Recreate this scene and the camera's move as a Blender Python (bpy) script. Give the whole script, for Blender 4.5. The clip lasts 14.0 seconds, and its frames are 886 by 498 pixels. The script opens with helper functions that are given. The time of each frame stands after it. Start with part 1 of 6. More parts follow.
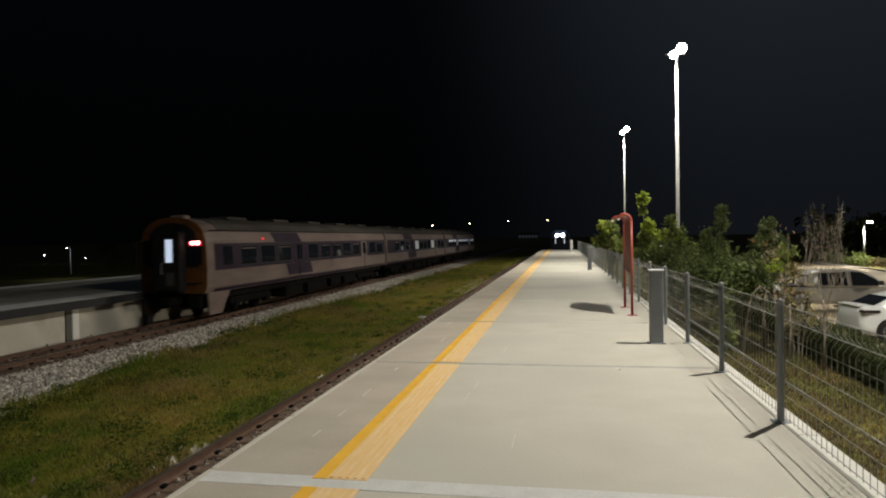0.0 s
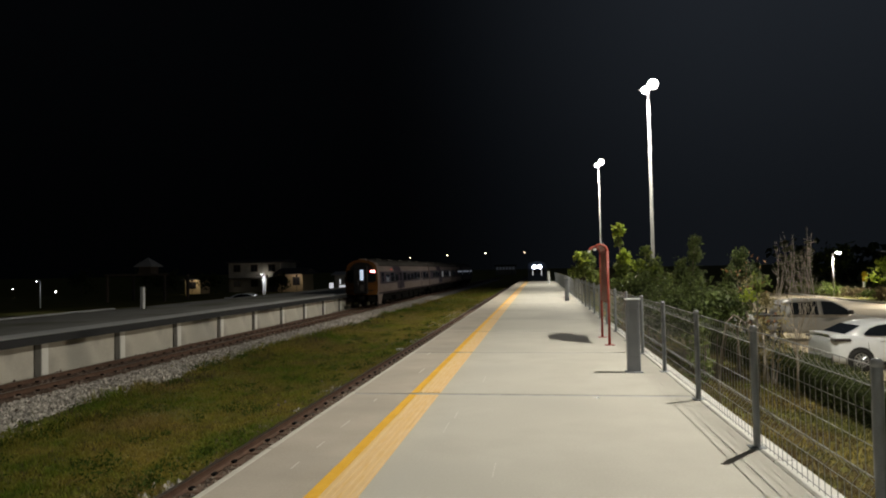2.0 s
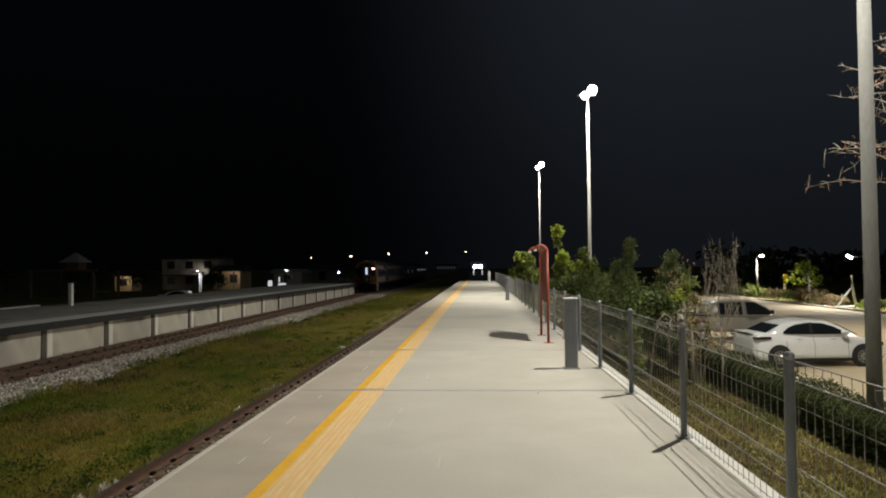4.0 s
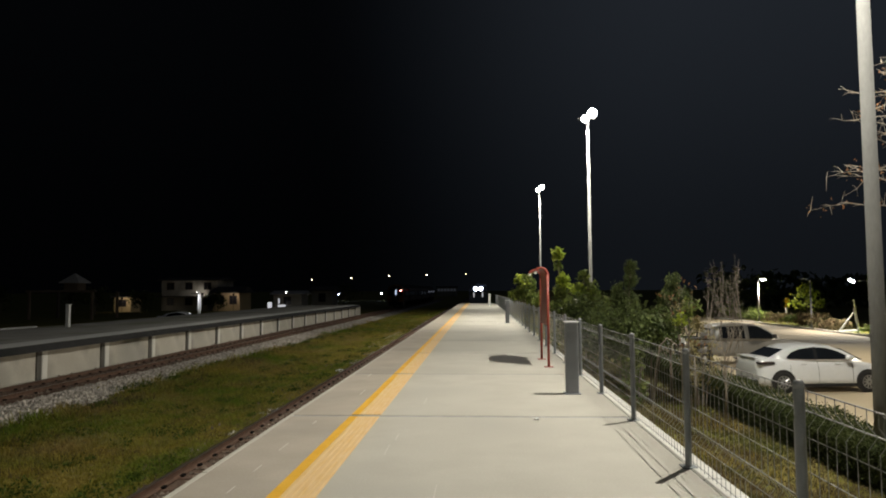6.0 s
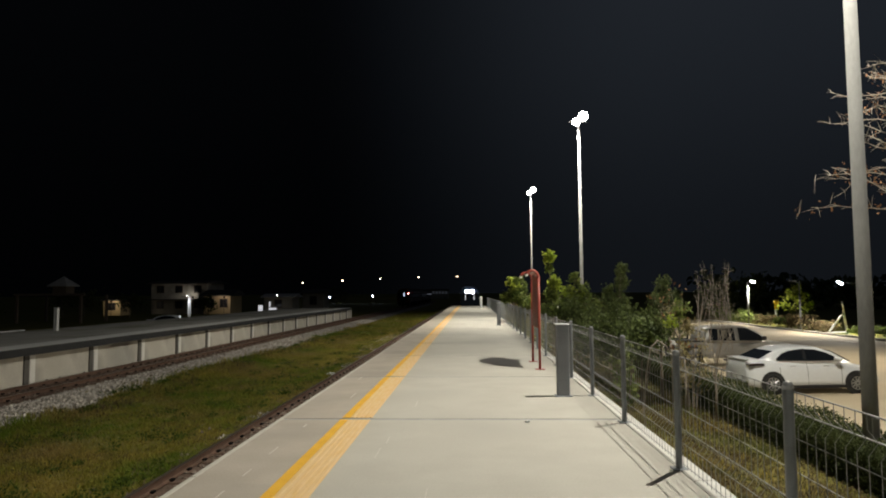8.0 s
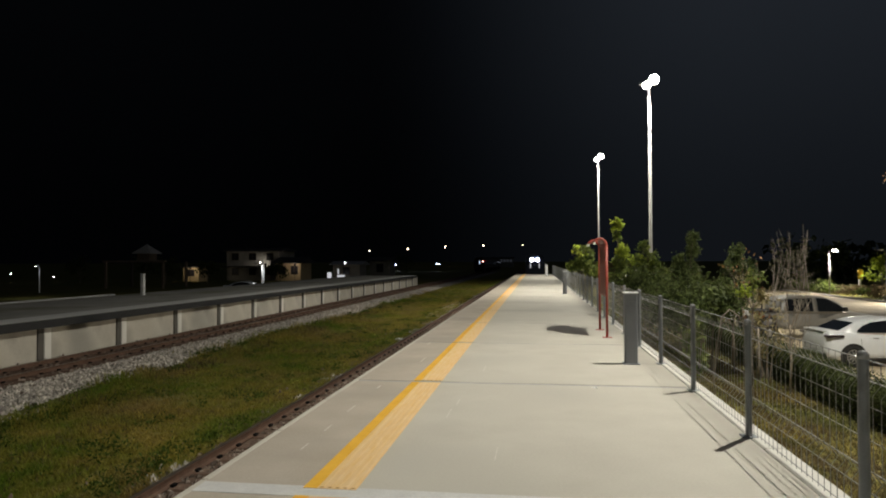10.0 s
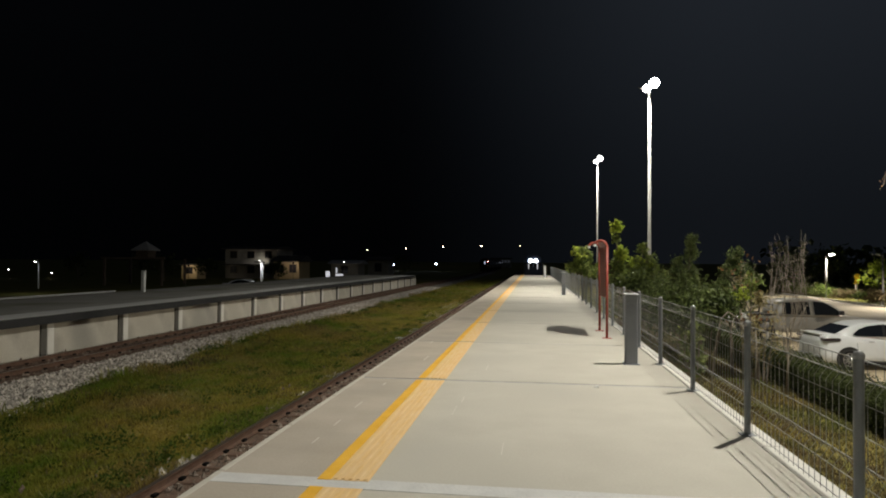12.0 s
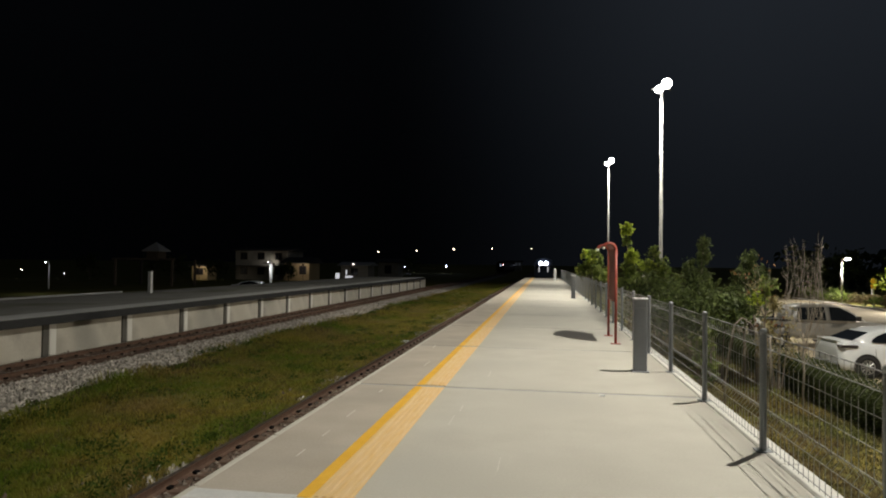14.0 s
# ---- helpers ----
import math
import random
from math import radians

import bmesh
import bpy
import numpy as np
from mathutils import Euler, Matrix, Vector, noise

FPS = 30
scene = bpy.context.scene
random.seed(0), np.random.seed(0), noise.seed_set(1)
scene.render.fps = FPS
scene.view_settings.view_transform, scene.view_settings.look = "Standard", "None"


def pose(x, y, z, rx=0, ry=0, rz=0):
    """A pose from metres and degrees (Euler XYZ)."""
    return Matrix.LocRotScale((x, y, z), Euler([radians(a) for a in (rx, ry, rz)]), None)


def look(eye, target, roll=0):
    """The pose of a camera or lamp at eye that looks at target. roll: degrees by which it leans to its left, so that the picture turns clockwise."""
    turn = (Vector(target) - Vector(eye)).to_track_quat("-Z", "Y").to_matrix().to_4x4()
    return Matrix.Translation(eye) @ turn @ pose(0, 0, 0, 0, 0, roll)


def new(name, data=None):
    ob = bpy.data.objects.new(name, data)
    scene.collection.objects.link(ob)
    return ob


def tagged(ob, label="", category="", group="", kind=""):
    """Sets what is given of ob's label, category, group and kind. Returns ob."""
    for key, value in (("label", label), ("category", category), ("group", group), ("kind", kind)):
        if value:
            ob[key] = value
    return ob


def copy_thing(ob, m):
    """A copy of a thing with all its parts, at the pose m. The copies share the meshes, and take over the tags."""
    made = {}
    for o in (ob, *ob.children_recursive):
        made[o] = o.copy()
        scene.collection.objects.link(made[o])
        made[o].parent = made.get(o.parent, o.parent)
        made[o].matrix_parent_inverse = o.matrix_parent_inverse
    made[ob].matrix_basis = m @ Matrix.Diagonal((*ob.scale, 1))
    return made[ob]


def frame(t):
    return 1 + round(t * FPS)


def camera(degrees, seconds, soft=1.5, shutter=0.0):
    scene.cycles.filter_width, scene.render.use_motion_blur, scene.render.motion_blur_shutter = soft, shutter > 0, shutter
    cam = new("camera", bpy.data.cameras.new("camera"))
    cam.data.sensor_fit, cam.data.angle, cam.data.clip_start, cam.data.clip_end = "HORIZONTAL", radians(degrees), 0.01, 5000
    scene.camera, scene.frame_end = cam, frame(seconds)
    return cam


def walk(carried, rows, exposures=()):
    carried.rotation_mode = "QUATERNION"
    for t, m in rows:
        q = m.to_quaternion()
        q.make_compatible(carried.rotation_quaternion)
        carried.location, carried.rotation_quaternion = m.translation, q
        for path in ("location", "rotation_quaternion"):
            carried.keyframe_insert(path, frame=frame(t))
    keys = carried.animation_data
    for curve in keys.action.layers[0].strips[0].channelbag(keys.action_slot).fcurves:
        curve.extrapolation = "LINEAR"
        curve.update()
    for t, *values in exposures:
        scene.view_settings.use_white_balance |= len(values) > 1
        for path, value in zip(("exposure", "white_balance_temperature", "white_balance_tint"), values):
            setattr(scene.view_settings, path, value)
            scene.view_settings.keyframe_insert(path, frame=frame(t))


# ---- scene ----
cam = camera(68.1, 14.0, soft=1.9, shutter=0.5)

PATH = [
    (0, (0.77, 0.009, 1.683), (0.412, 1.977, 1.65), -0.9),
    (0.5, (0.771, -0.006, 1.674), (0.448, 1.968, 1.653), -0.7),
    (1, (0.742, -0.047, 1.661), (0.426, 1.928, 1.683), -1.2),
    (1.5, (0.774, -0.014, 1.656), (0.483, 1.964, 1.664), -0.9),
    (2, (0.762, -0.041, 1.654), (0.473, 1.937, 1.718), -1.1),
    (2.5, (0.74, -0.058, 1.655), (0.53, 1.93, 1.695), -0.7),
    (3, (0.727, -0.135, 1.648), (0.578, 1.86, 1.68), -0.8),
    (5.5, (0.716, -0.241, 1.651), (0.62, 1.753, 1.772), -0.3),
    (6, (0.74, -0.079, 1.654), (0.628, 1.914, 1.78), -0.3),
    (6.5, (0.743, -0.066, 1.647), (0.64, 1.927, 1.777), -0.2),
    (7, (0.747, -0.064, 1.644), (0.642, 1.929, 1.78), -0.2),
    (7.5, (0.748, -0.073, 1.647), (0.665, 1.921, 1.781), -0.3),
    (8, (0.747, -0.068, 1.652), (0.661, 1.925, 1.786), -0.4),
    (8.5, (0.746, -0.057, 1.648), (0.635, 1.936, 1.765), 0.1),
    (9, (0.737, -0.112, 1.647), (0.469, 1.869, 1.711), -0.6),
    (11.5, (0.644, -0.4, 1.654), (0.365, 1.58, 1.684), 0.2),
    (12, (0.626, -0.429, 1.65), (0.35, 1.552, 1.688), 0.4),
    (12.5, (0.639, -0.394, 1.657), (0.367, 1.587, 1.711), 0.0),
    (13, (0.686, -0.244, 1.662), (0.409, 1.736, 1.73), -0.1),
    (13.5, (0.725, -0.079, 1.667), (0.437, 1.899, 1.733), 0.2),
    (14, (0.719, -0.046, 1.647), (0.41, 1.93, 1.692), 0.7),
]
walk(cam, [(t, look(eye, target, roll)) for t, eye, target, roll in PATH])

# ---------------------------------------------------------------- light
world = bpy.data.worlds.new("night_sky")
scene.world = world
world.use_nodes = True
bg = world.node_tree.nodes["Background"]
bg.inputs["Color"].default_value = (0.8, 0.97, 1.25, 1)
# night sky: nearly black over the fields, brightened rightwards to stand in for lamp glare
sky_way = world.node_tree.nodes.new("ShaderNodeTexCoord")
sky_axis = world.node_tree.nodes.new("ShaderNodeSeparateXYZ")
sky_glow = world.node_tree.nodes.new("ShaderNodeMapRange")
sky_glow.interpolation_type = "SMOOTHSTEP"
for socket, value in (("From Min", -0.25), ("From Max", 0.28), ("To Min", 0.001), ("To Max", 0.0125)):
    sky_glow.inputs[socket].default_value = value
world.node_tree.links.new(sky_way.outputs["Generated"], sky_axis.inputs["Vector"])
world.node_tree.links.new(sky_axis.outputs["X"], sky_glow.inputs["Value"])
# the lamps' glare is painted in with height and thins out towards the dark horizon
sky_glare = world.node_tree.nodes.new("ShaderNodeMapRange")
sky_glare.interpolation_type = "SMOOTHSTEP"
for socket, value in (("From Min", 0.0), ("From Max", 0.5), ("To Min", 0.55), ("To Max", 1.45)):
    sky_glare.inputs[socket].default_value = value
sky_level = world.node_tree.nodes.new("ShaderNodeMath")
sky_level.operation = "MULTIPLY"
world.node_tree.links.new(sky_axis.outputs["Z"], sky_glare.inputs["Value"])
world.node_tree.links.new(sky_glow.outputs["Result"], sky_level.inputs[0])
world.node_tree.links.new(sky_glare.outputs["Result"], sky_level.inputs[1])
world.node_tree.links.new(sky_level.outputs[0], bg.inputs["Strength"])


def spot(name, eye, target, power, degrees, radius=0.25, colour=(1, 0.96, 0.9)):
    data = bpy.data.lights.new(name, "SPOT")
    data.energy, data.spot_size, data.spot_blend = power, radians(degrees), 0.9
    data.shadow_soft_size, data.color = radius, colour
    ob = new(name, data)
    ob.matrix_world = look(eye, target)
    return ob


LAMP_WHITE = (1.0, 0.957, 0.83)
# the tall mast lamps beside the platform, one of them behind the camera
for my, mz, power in ((-16.0, 11.4, 8800), (10.77, 11.3, 7200), (36.7, 11.3, 11000), (67.0, 11.9, 8500)):
    spot("mast_light", (6.32, my - 0.05, mz - 0.3), (4.2, my, -1), power, 152, 0.012, LAMP_WHITE)
# car park lamps; the third is an added, unseen light that brightens the lot
spot("lot_light", (25.85, 59.55, 2.25), (25.0, 59, -1.3), 2600, 170, 0.15, (1, 0.95, 0.82))
spot("lot_light", (26.1, 46.2, 2.0), (25.6, 45.6, -1.3), 3000, 170, 0.15, (1, 0.95, 0.86))
spot("lot_light", (24.0, 24.0, 4.2), (16, 24, -1.3), 5800, 150, 0.15, (1, 0.88, 0.68))
# lamps over the far platform's back, and three added lights before the village houses beyond
spot("village_light", (-24.6, 58.2, 1.4), (-24.8, 58.4, -1.2), 110, 170, 0.1, (0.95, 0.97, 1))
spot("village_light", (-42.6, 100.6, 1.25), (-45.5, 102, 1.6), 62, 165, 0.05, (1, 0.96, 0.9))
spot("village_light", (-41.6, 49.6, 1.3), (-41.4, 49.8, -1.2), 40, 170, 0.1, (0.95, 0.97, 1))
spot("village_light", (-52.2, 94.6, 0.75), (-53, 96, 0.0), 50, 165, 0.05, (1, 0.86, 0.66))
spot("village_light", (-36.9, 98.6, 1.2), (-38.6, 100, 0.2), 46, 165, 0.05, (1, 0.86, 0.76))


# ---------------------------------------------------------------- materials
def material(name, a, b, rough=0.8, metal=0.0, scale=6.0, fine=60.0, bump=0.2, depth=0.02, spread=0.5,
             island=0.0, stretch=(1, 1, 1), stain=None, stain_scale=0.6, coords="Object", gloss=0.5, thin=0.0):
    """Two colours mixed by coarse and fine noise, with fine relief."""
    m = bpy.data.materials.new(name)
    m.use_nodes = True
    nt = m.node_tree
    n, l = nt.nodes, nt.links
    p = n["Principled BSDF"]
    p.inputs["Roughness"].default_value, p.inputs["Metallic"].default_value = rough, metal
    p.inputs["Specular IOR Level"].default_value = gloss
    tc = n.new("ShaderNodeTexCoord")
    mp = n.new("ShaderNodeMapping")
    mp.inputs["Scale"].default_value = stretch
    l.new(tc.outputs[coords], mp.inputs["Vector"])
    n1, n2 = n.new("ShaderNodeTexNoise"), n.new("ShaderNodeTexNoise")
    n1.inputs["Scale"].default_value, n2.inputs["Scale"].default_value = scale, fine
    n1.inputs["Detail"].default_value, n2.inputs["Detail"].default_value = 5, 3
    for k in (n1, n2):
        l.new(mp.outputs["Vector"], k.inputs["Vector"])
    add = n.new("ShaderNodeMath")
    add.operation = "ADD"
    l.new(n1.outputs["Fac"], add.inputs[0])
    half = n.new("ShaderNodeMath")
    half.operation = "MULTIPLY"
    half.inputs[1].default_value = 0.6
    l.new(n2.outputs["Fac"], half.inputs[0])
    l.new(half.outputs[0], add.inputs[1])
    rng = n.new("ShaderNodeMapRange")
    rng.inputs["From Min"].default_value, rng.inputs["From Max"].default_value = 0.8 - spread / 2, 0.8 + spread / 2
    l.new(add.outputs[0], rng.inputs["Value"])
    mix = n.new("ShaderNodeMix")
    mix.data_type = "RGBA"
    mix.inputs["A"].default_value, mix.inputs["B"].default_value = (*a, 1), (*b, 1)
    l.new(rng.outputs["Result"], mix.inputs["Factor"])
    out = mix.outputs["Result"]
    if stain:
        n3 = n.new("ShaderNodeTexNoise")
        n3.inputs["Scale"].default_value, n3.inputs["Detail"].default_value = stain_scale, 6
        l.new(tc.outputs[coords], n3.inputs["Vector"])
        r3 = n.new("ShaderNodeMapRange")
        r3.inputs["From Min"].default_value, r3.inputs["From Max"].default_value = 0.5, 0.72
        l.new(n3.outputs["Fac"], r3.inputs["Value"])
        mx = n.new("ShaderNodeMix")
        mx.data_type = "RGBA"
        mx.inputs["B"].default_value = (*stain, 1)
        l.new(r3.outputs["Result"], mx.inputs["Factor"])
        l.new(out, mx.inputs["A"])
        out = mx.outputs["Result"]
    if island:
        g = n.new("ShaderNodeNewGeometry")
        hsv = n.new("ShaderNodeHueSaturation")
        r4 = n.new("ShaderNodeMapRange")
        r4.inputs["To Min"].default_value, r4.inputs["To Max"].default_value = 1 - island, 1 + island
        l.new(g.outputs["Random Per Island"], r4.inputs["Value"])
        l.new(r4.outputs["Result"], hsv.inputs["Value"])
        l.new(out, hsv.inputs["Color"])
        out = hsv.outputs["Color"]
    l.new(out, p.inputs["Base Color"])
    if thin:
        tr, ms = n.new("ShaderNodeBsdfTranslucent"), n.new("ShaderNodeMixShader")
        l.new(out, tr.inputs["Color"])
        ms.inputs["Fac"].default_value = thin
        l.new(p.outputs["BSDF"], ms.inputs[1])
        l.new(tr.outputs["BSDF"], ms.inputs[2])
        l.new(ms.outputs["Shader"], n["Material Output"].inputs["Surface"])
    if bump:
        bp = n.new("ShaderNodeBump")
        bp.inputs["Strength"].default_value, bp.inputs["Distance"].default_value = bump, depth
        l.new(add.outputs[0], bp.inputs["Height"])
        l.new(bp.outputs["Normal"], p.inputs["Normal"])
    return m


def glow(name, colour, strength):
    m = bpy.data.materials.new(name)
    m.use_nodes = True
    p = m.node_tree.nodes["Principled BSDF"]
    p.inputs["Base Color"].default_value = (*[min(0.8, c) for c in colour], 1)
    p.inputs["Emission Color"].default_value = (*colour, 1)
    p.inputs["Emission Strength"].default_value = strength
    return m


def glass(name, colour=(0.01, 0.012, 0.015), rough=0.04):
    m = bpy.data.materials.new(name)
    m.use_nodes = True
    p = m.node_tree.nodes["Principled BSDF"]
    p.inputs["Base Color"].default_value = (*colour, 1)
    p.inputs["Roughness"].default_value = rough
    p.inputs["Coat Weight"].default_value = 0.5
    return m


CONCRETE = material("platform_concrete", (0.465, 0.44, 0.384), (0.535, 0.51, 0.447), 0.8, scale=1.4, fine=45, bump=0.08,
                    depth=0.01, stain=(0.41, 0.392, 0.348), stain_scale=0.35)
SCUFF = material("scuffed_concrete", (0.5, 0.47, 0.42), (0.66, 0.63, 0.57), 0.8, scale=20, fine=90, bump=0.05)
STRAW = material("withered_straw", (0.28, 0.24, 0.12), (0.42, 0.37, 0.2), 0.8, scale=2, fine=12, bump=0, island=0.35, gloss=0.25, thin=0.4)
CONCRETE_TAN = material("edge_concrete", (0.38, 0.335, 0.275), (0.47, 0.42, 0.355), 0.85, scale=1.4, fine=45, bump=0.08,
                        depth=0.01, stain=(0.34, 0.305, 0.26), stain_scale=0.5)
KERB = material("kerb_concrete", (0.58, 0.56, 0.52), (0.7, 0.69, 0.65), 0.8, scale=3, fine=50, bump=0.1, depth=0.01)
JOINT = material("joint_filler", (0.3, 0.3, 0.3), (0.42, 0.42, 0.42), 0.85, scale=5, fine=40)
JOINT_PALE = material("joint_mortar", (0.52, 0.52, 0.52), (0.62, 0.62, 0.61), 0.85, scale=5, fine=40)
YELLOW = material("yellow_paint", (0.78, 0.42, 0.035), (0.9, 0.52, 0.06), 0.6, scale=4, fine=60, bump=0.1, depth=0.005)
TACTILE = material("worn_tactile_yellow", (0.72, 0.47, 0.18), (0.76, 0.56, 0.32), 0.7, scale=5, fine=70, bump=0.15, depth=0.005,
                   stretch=(4, 0.6, 1))
STEEL_GREY = material("grey_painted_steel", (0.19, 0.205, 0.22), (0.25, 0.265, 0.28), 0.45, 0.2, scale=4, fine=80, bump=0.05, depth=0.004)
WIRE = material("galvanised_wire", (0.25, 0.255, 0.255), (0.33, 0.335, 0.335), 0.5, 0.3, scale=8, fine=60, bump=0)
# glossy caps, also coloured paler than the posts for the glint on top
POST_CAP = material("glossy_glint_cap", (0.28, 0.29, 0.3), (0.36, 0.37, 0.38), 0.22, 0.1, scale=6, fine=40, bump=0)
BOX_GREY = material("bollard_grey_paint", (0.22, 0.23, 0.26), (0.27, 0.285, 0.31), 0.5, 0.1, scale=3, fine=60, bump=0.05, depth=0.004)
CAP = material("pale_plastic_cap", (0.6, 0.62, 0.62), (0.7, 0.72, 0.72), 0.4, scale=5)
RED_DULL = material("dull_red_sheet", (0.3, 0.11, 0.09), (0.36, 0.14, 0.115), 0.5, scale=4, fine=60, bump=0.05, depth=0.004)
RED = material("red_paint", (0.27, 0.045, 0.03), (0.34, 0.065, 0.045), 0.45, scale=4, fine=60, bump=0.05, depth=0.004)
GALV = material("mast_galvanised", (0.2, 0.198, 0.192), (0.27, 0.267, 0.258), 0.9, 0.0, scale=2, fine=25, bump=0, stretch=(1, 1, 0.3), gloss=0.1)
RAIL = material("rusty_rail", (0.08, 0.043, 0.028), (0.15, 0.084, 0.056), 0.75, 0.1, scale=7, fine=60, bump=0.15)
RAIL_TOP = material("worn_rail_head", (0.2, 0.16, 0.13), (0.3, 0.25, 0.21), 0.35, 0.8, scale=5, fine=50, stretch=(6, 0.5, 1))
SLEEPER = material("brown_sleeper", (0.1, 0.06, 0.04), (0.16, 0.1, 0.07), 0.9, scale=5, fine=50, bump=0.3)
TRACKBED = material("rust_stained_ballast", (0.08, 0.05, 0.034), (0.16, 0.105, 0.075), 0.95, scale=9, fine=45, bump=0.8, depth=0.04)
BALLAST = material("grey_ballast", (0.12, 0.105, 0.088), (0.32, 0.29, 0.25), 0.9, scale=9, fine=28, bump=1.0, depth=0.06, spread=0.35)
STONE = material("ballast_stone", (0.25, 0.225, 0.195), (0.56, 0.515, 0.455), 0.9, scale=6, fine=40, bump=0.3, island=0.6)
STONE_RUST = material("rusty_stone", (0.14, 0.1, 0.075), (0.3, 0.25, 0.21), 0.9, scale=6, fine=40, bump=0.3, island=0.5)
SOIL = material("grassy_soil", (0.11, 0.13, 0.02), (0.22, 0.165, 0.05), 0.95, scale=0.28, fine=5, bump=0.3, depth=0.04,
                stain=(0.08, 0.095, 0.02), stain_scale=0.9, gloss=0.2)
GRASS = material("grass_blades", (0.14, 0.215, 0.02), (0.38, 0.3, 0.068), 0.8, scale=0.28, fine=2.2, bump=0, island=0.22, spread=0.36,
                 stain=(0.35, 0.245, 0.095), stain_scale=0.42, gloss=0.2, thin=0.5)
DRY_GRASS = material("dry_grass_blades", (0.11, 0.083, 0.042), (0.19, 0.145, 0.078), 0.85, scale=0.7, fine=6, bump=0, island=0.3,
                     stain=(0.1, 0.12, 0.032), stain_scale=0.6, gloss=0.2, thin=0.4)
WEED = material("dark_weed_leaves", (0.05, 0.085, 0.012), (0.1, 0.14, 0.022), 0.7, scale=1.5, fine=10, bump=0, island=0.3, gloss=0.2, thin=0.4)
LEAF = material("broad_leaves", (0.08, 0.12, 0.028), (0.22, 0.26, 0.07), 0.5, scale=2.5, fine=14, bump=0, island=0.5, gloss=0.3, thin=0.4)
# lamplight on the leaves is put into this lighter yellow-green
LEAF_LIGHT = material("lit_leaves", (0.3, 0.4, 0.05), (0.46, 0.52, 0.1), 0.6, scale=1.2, fine=12, bump=0, island=0.35, gloss=0.25, thin=0.4)
LEAF_DARK = material("dark_leaves", (0.05, 0.075, 0.024), (0.13, 0.16, 0.052), 0.5, scale=2.5, fine=14, bump=0, island=0.5, gloss=0.3, thin=0.4)
HEDGE_LEAF = material("hedge_leaves", (0.04, 0.055, 0.018), (0.09, 0.108, 0.036), 0.6, scale=1.5, fine=14, bump=0, island=0.3, gloss=0.2, thin=0.3)
LEAF_BROWN = material("withered_leaves", (0.2, 0.09, 0.04), (0.34, 0.18, 0.08), 0.7, scale=1.5, fine=12, bump=0, island=0.4, thin=0.4)
BARK = material("bark", (0.14, 0.11, 0.085), (0.26, 0.22, 0.18), 0.9, scale=6, fine=50, bump=0.5, stretch=(1, 1, 0.25))
BARK_PALE = material("dry_pale_bark", (0.24, 0.2, 0.16), (0.4, 0.35, 0.29), 0.9, scale=6, fine=50, bump=0.4, stretch=(1, 1, 0.25))
LOT = material("car_park_concrete", (0.42, 0.345, 0.23), (0.5, 0.42, 0.29), 0.9, scale=0.5, fine=20, bump=0.1, stain=(0.42, 0.36, 0.27), stain_scale=0.2)
WALL_PANEL = material("precast_panel", (0.5, 0.465, 0.395), (0.62, 0.585, 0.51), 0.85, scale=0.8, fine=25, bump=0.1, stain=(0.38, 0.35, 0.3), stain_scale=0.7)
JOINT_DARK = material("dark_strip_concrete", (0.09, 0.085, 0.075), (0.14, 0.13, 0.115), 0.9, scale=2, fine=30)
DARK_EDGE = material("dark_edge_face", (0.014, 0.015, 0.016), (0.024, 0.024, 0.026), 0.75, scale=3, fine=30)
FAR_TOP = material("far_platform_paving", (0.25, 0.245, 0.225), (0.36, 0.35, 0.32), 0.85, scale=0.7, fine=20, stain=(0.15, 0.15, 0.09), stain_scale=0.3)
RIB_WHITE = material("pale_rib", (0.7, 0.68, 0.63), (0.82, 0.8, 0.75), 0.85, scale=2, fine=30, bump=0.1)
WHITE_POST = material("white_enamel", (0.62, 0.63, 0.62), (0.72, 0.73, 0.72), 0.4, scale=4, fine=40, bump=0.03)
TRAIN_GREY = material("train_silver_grey", (0.15, 0.112, 0.1), (0.23, 0.178, 0.16), 0.45, 0.1, scale=1.2, fine=25, bump=0.03, stretch=(1, 0.4, 2), gloss=0.12)
TRAIN_PURPLE = material("train_purple_band", (0.024, 0.016, 0.026), (0.042, 0.028, 0.046), 0.6, 0.0, scale=1.2, fine=25, bump=0.03, gloss=0.12)
TRAIN_ORANGE = material("train_orange_end", (0.075, 0.03, 0.009), (0.14, 0.06, 0.015), 0.45, scale=2.5, fine=30, spread=0.35, bump=0.03, gloss=0.12)
TRAIN_BLACK = material("train_black_end", (0.01, 0.01, 0.012), (0.022, 0.02, 0.02), 0.5, scale=2, fine=30, bump=0.05, gloss=0.12)
TRAIN_ROOF = material("train_roof_grey", (0.05, 0.045, 0.04), (0.085, 0.076, 0.068), 0.8, scale=1.5, fine=25, bump=0.1, stretch=(2, 0.4, 1), gloss=0.12)
UNDERFRAME = material("grimy_underframe", (0.004, 0.0035, 0.0035), (0.012, 0.011, 0.01), 0.9, scale=4, fine=30, bump=0.2, gloss=0.03)
LOCO_BLUE = material("dark_blue_loco", (0.02, 0.035, 0.075), (0.035, 0.055, 0.11), 0.45, scale=2, fine=30, bump=0.03)
CAR_WHITE = material("white_car_paint", (0.74, 0.75, 0.76), (0.8, 0.81, 0.82), 0.22, 0.0, scale=1, fine=8, bump=0)
CAR_SILVER = material("silver_car_paint", (0.23, 0.225, 0.215), (0.29, 0.285, 0.275), 0.3, 0.1, scale=1, fine=8, bump=0)
RUBBER = material("tyre_rubber", (0.015, 0.015, 0.016), (0.03, 0.03, 0.03), 0.85, scale=10, fine=60)
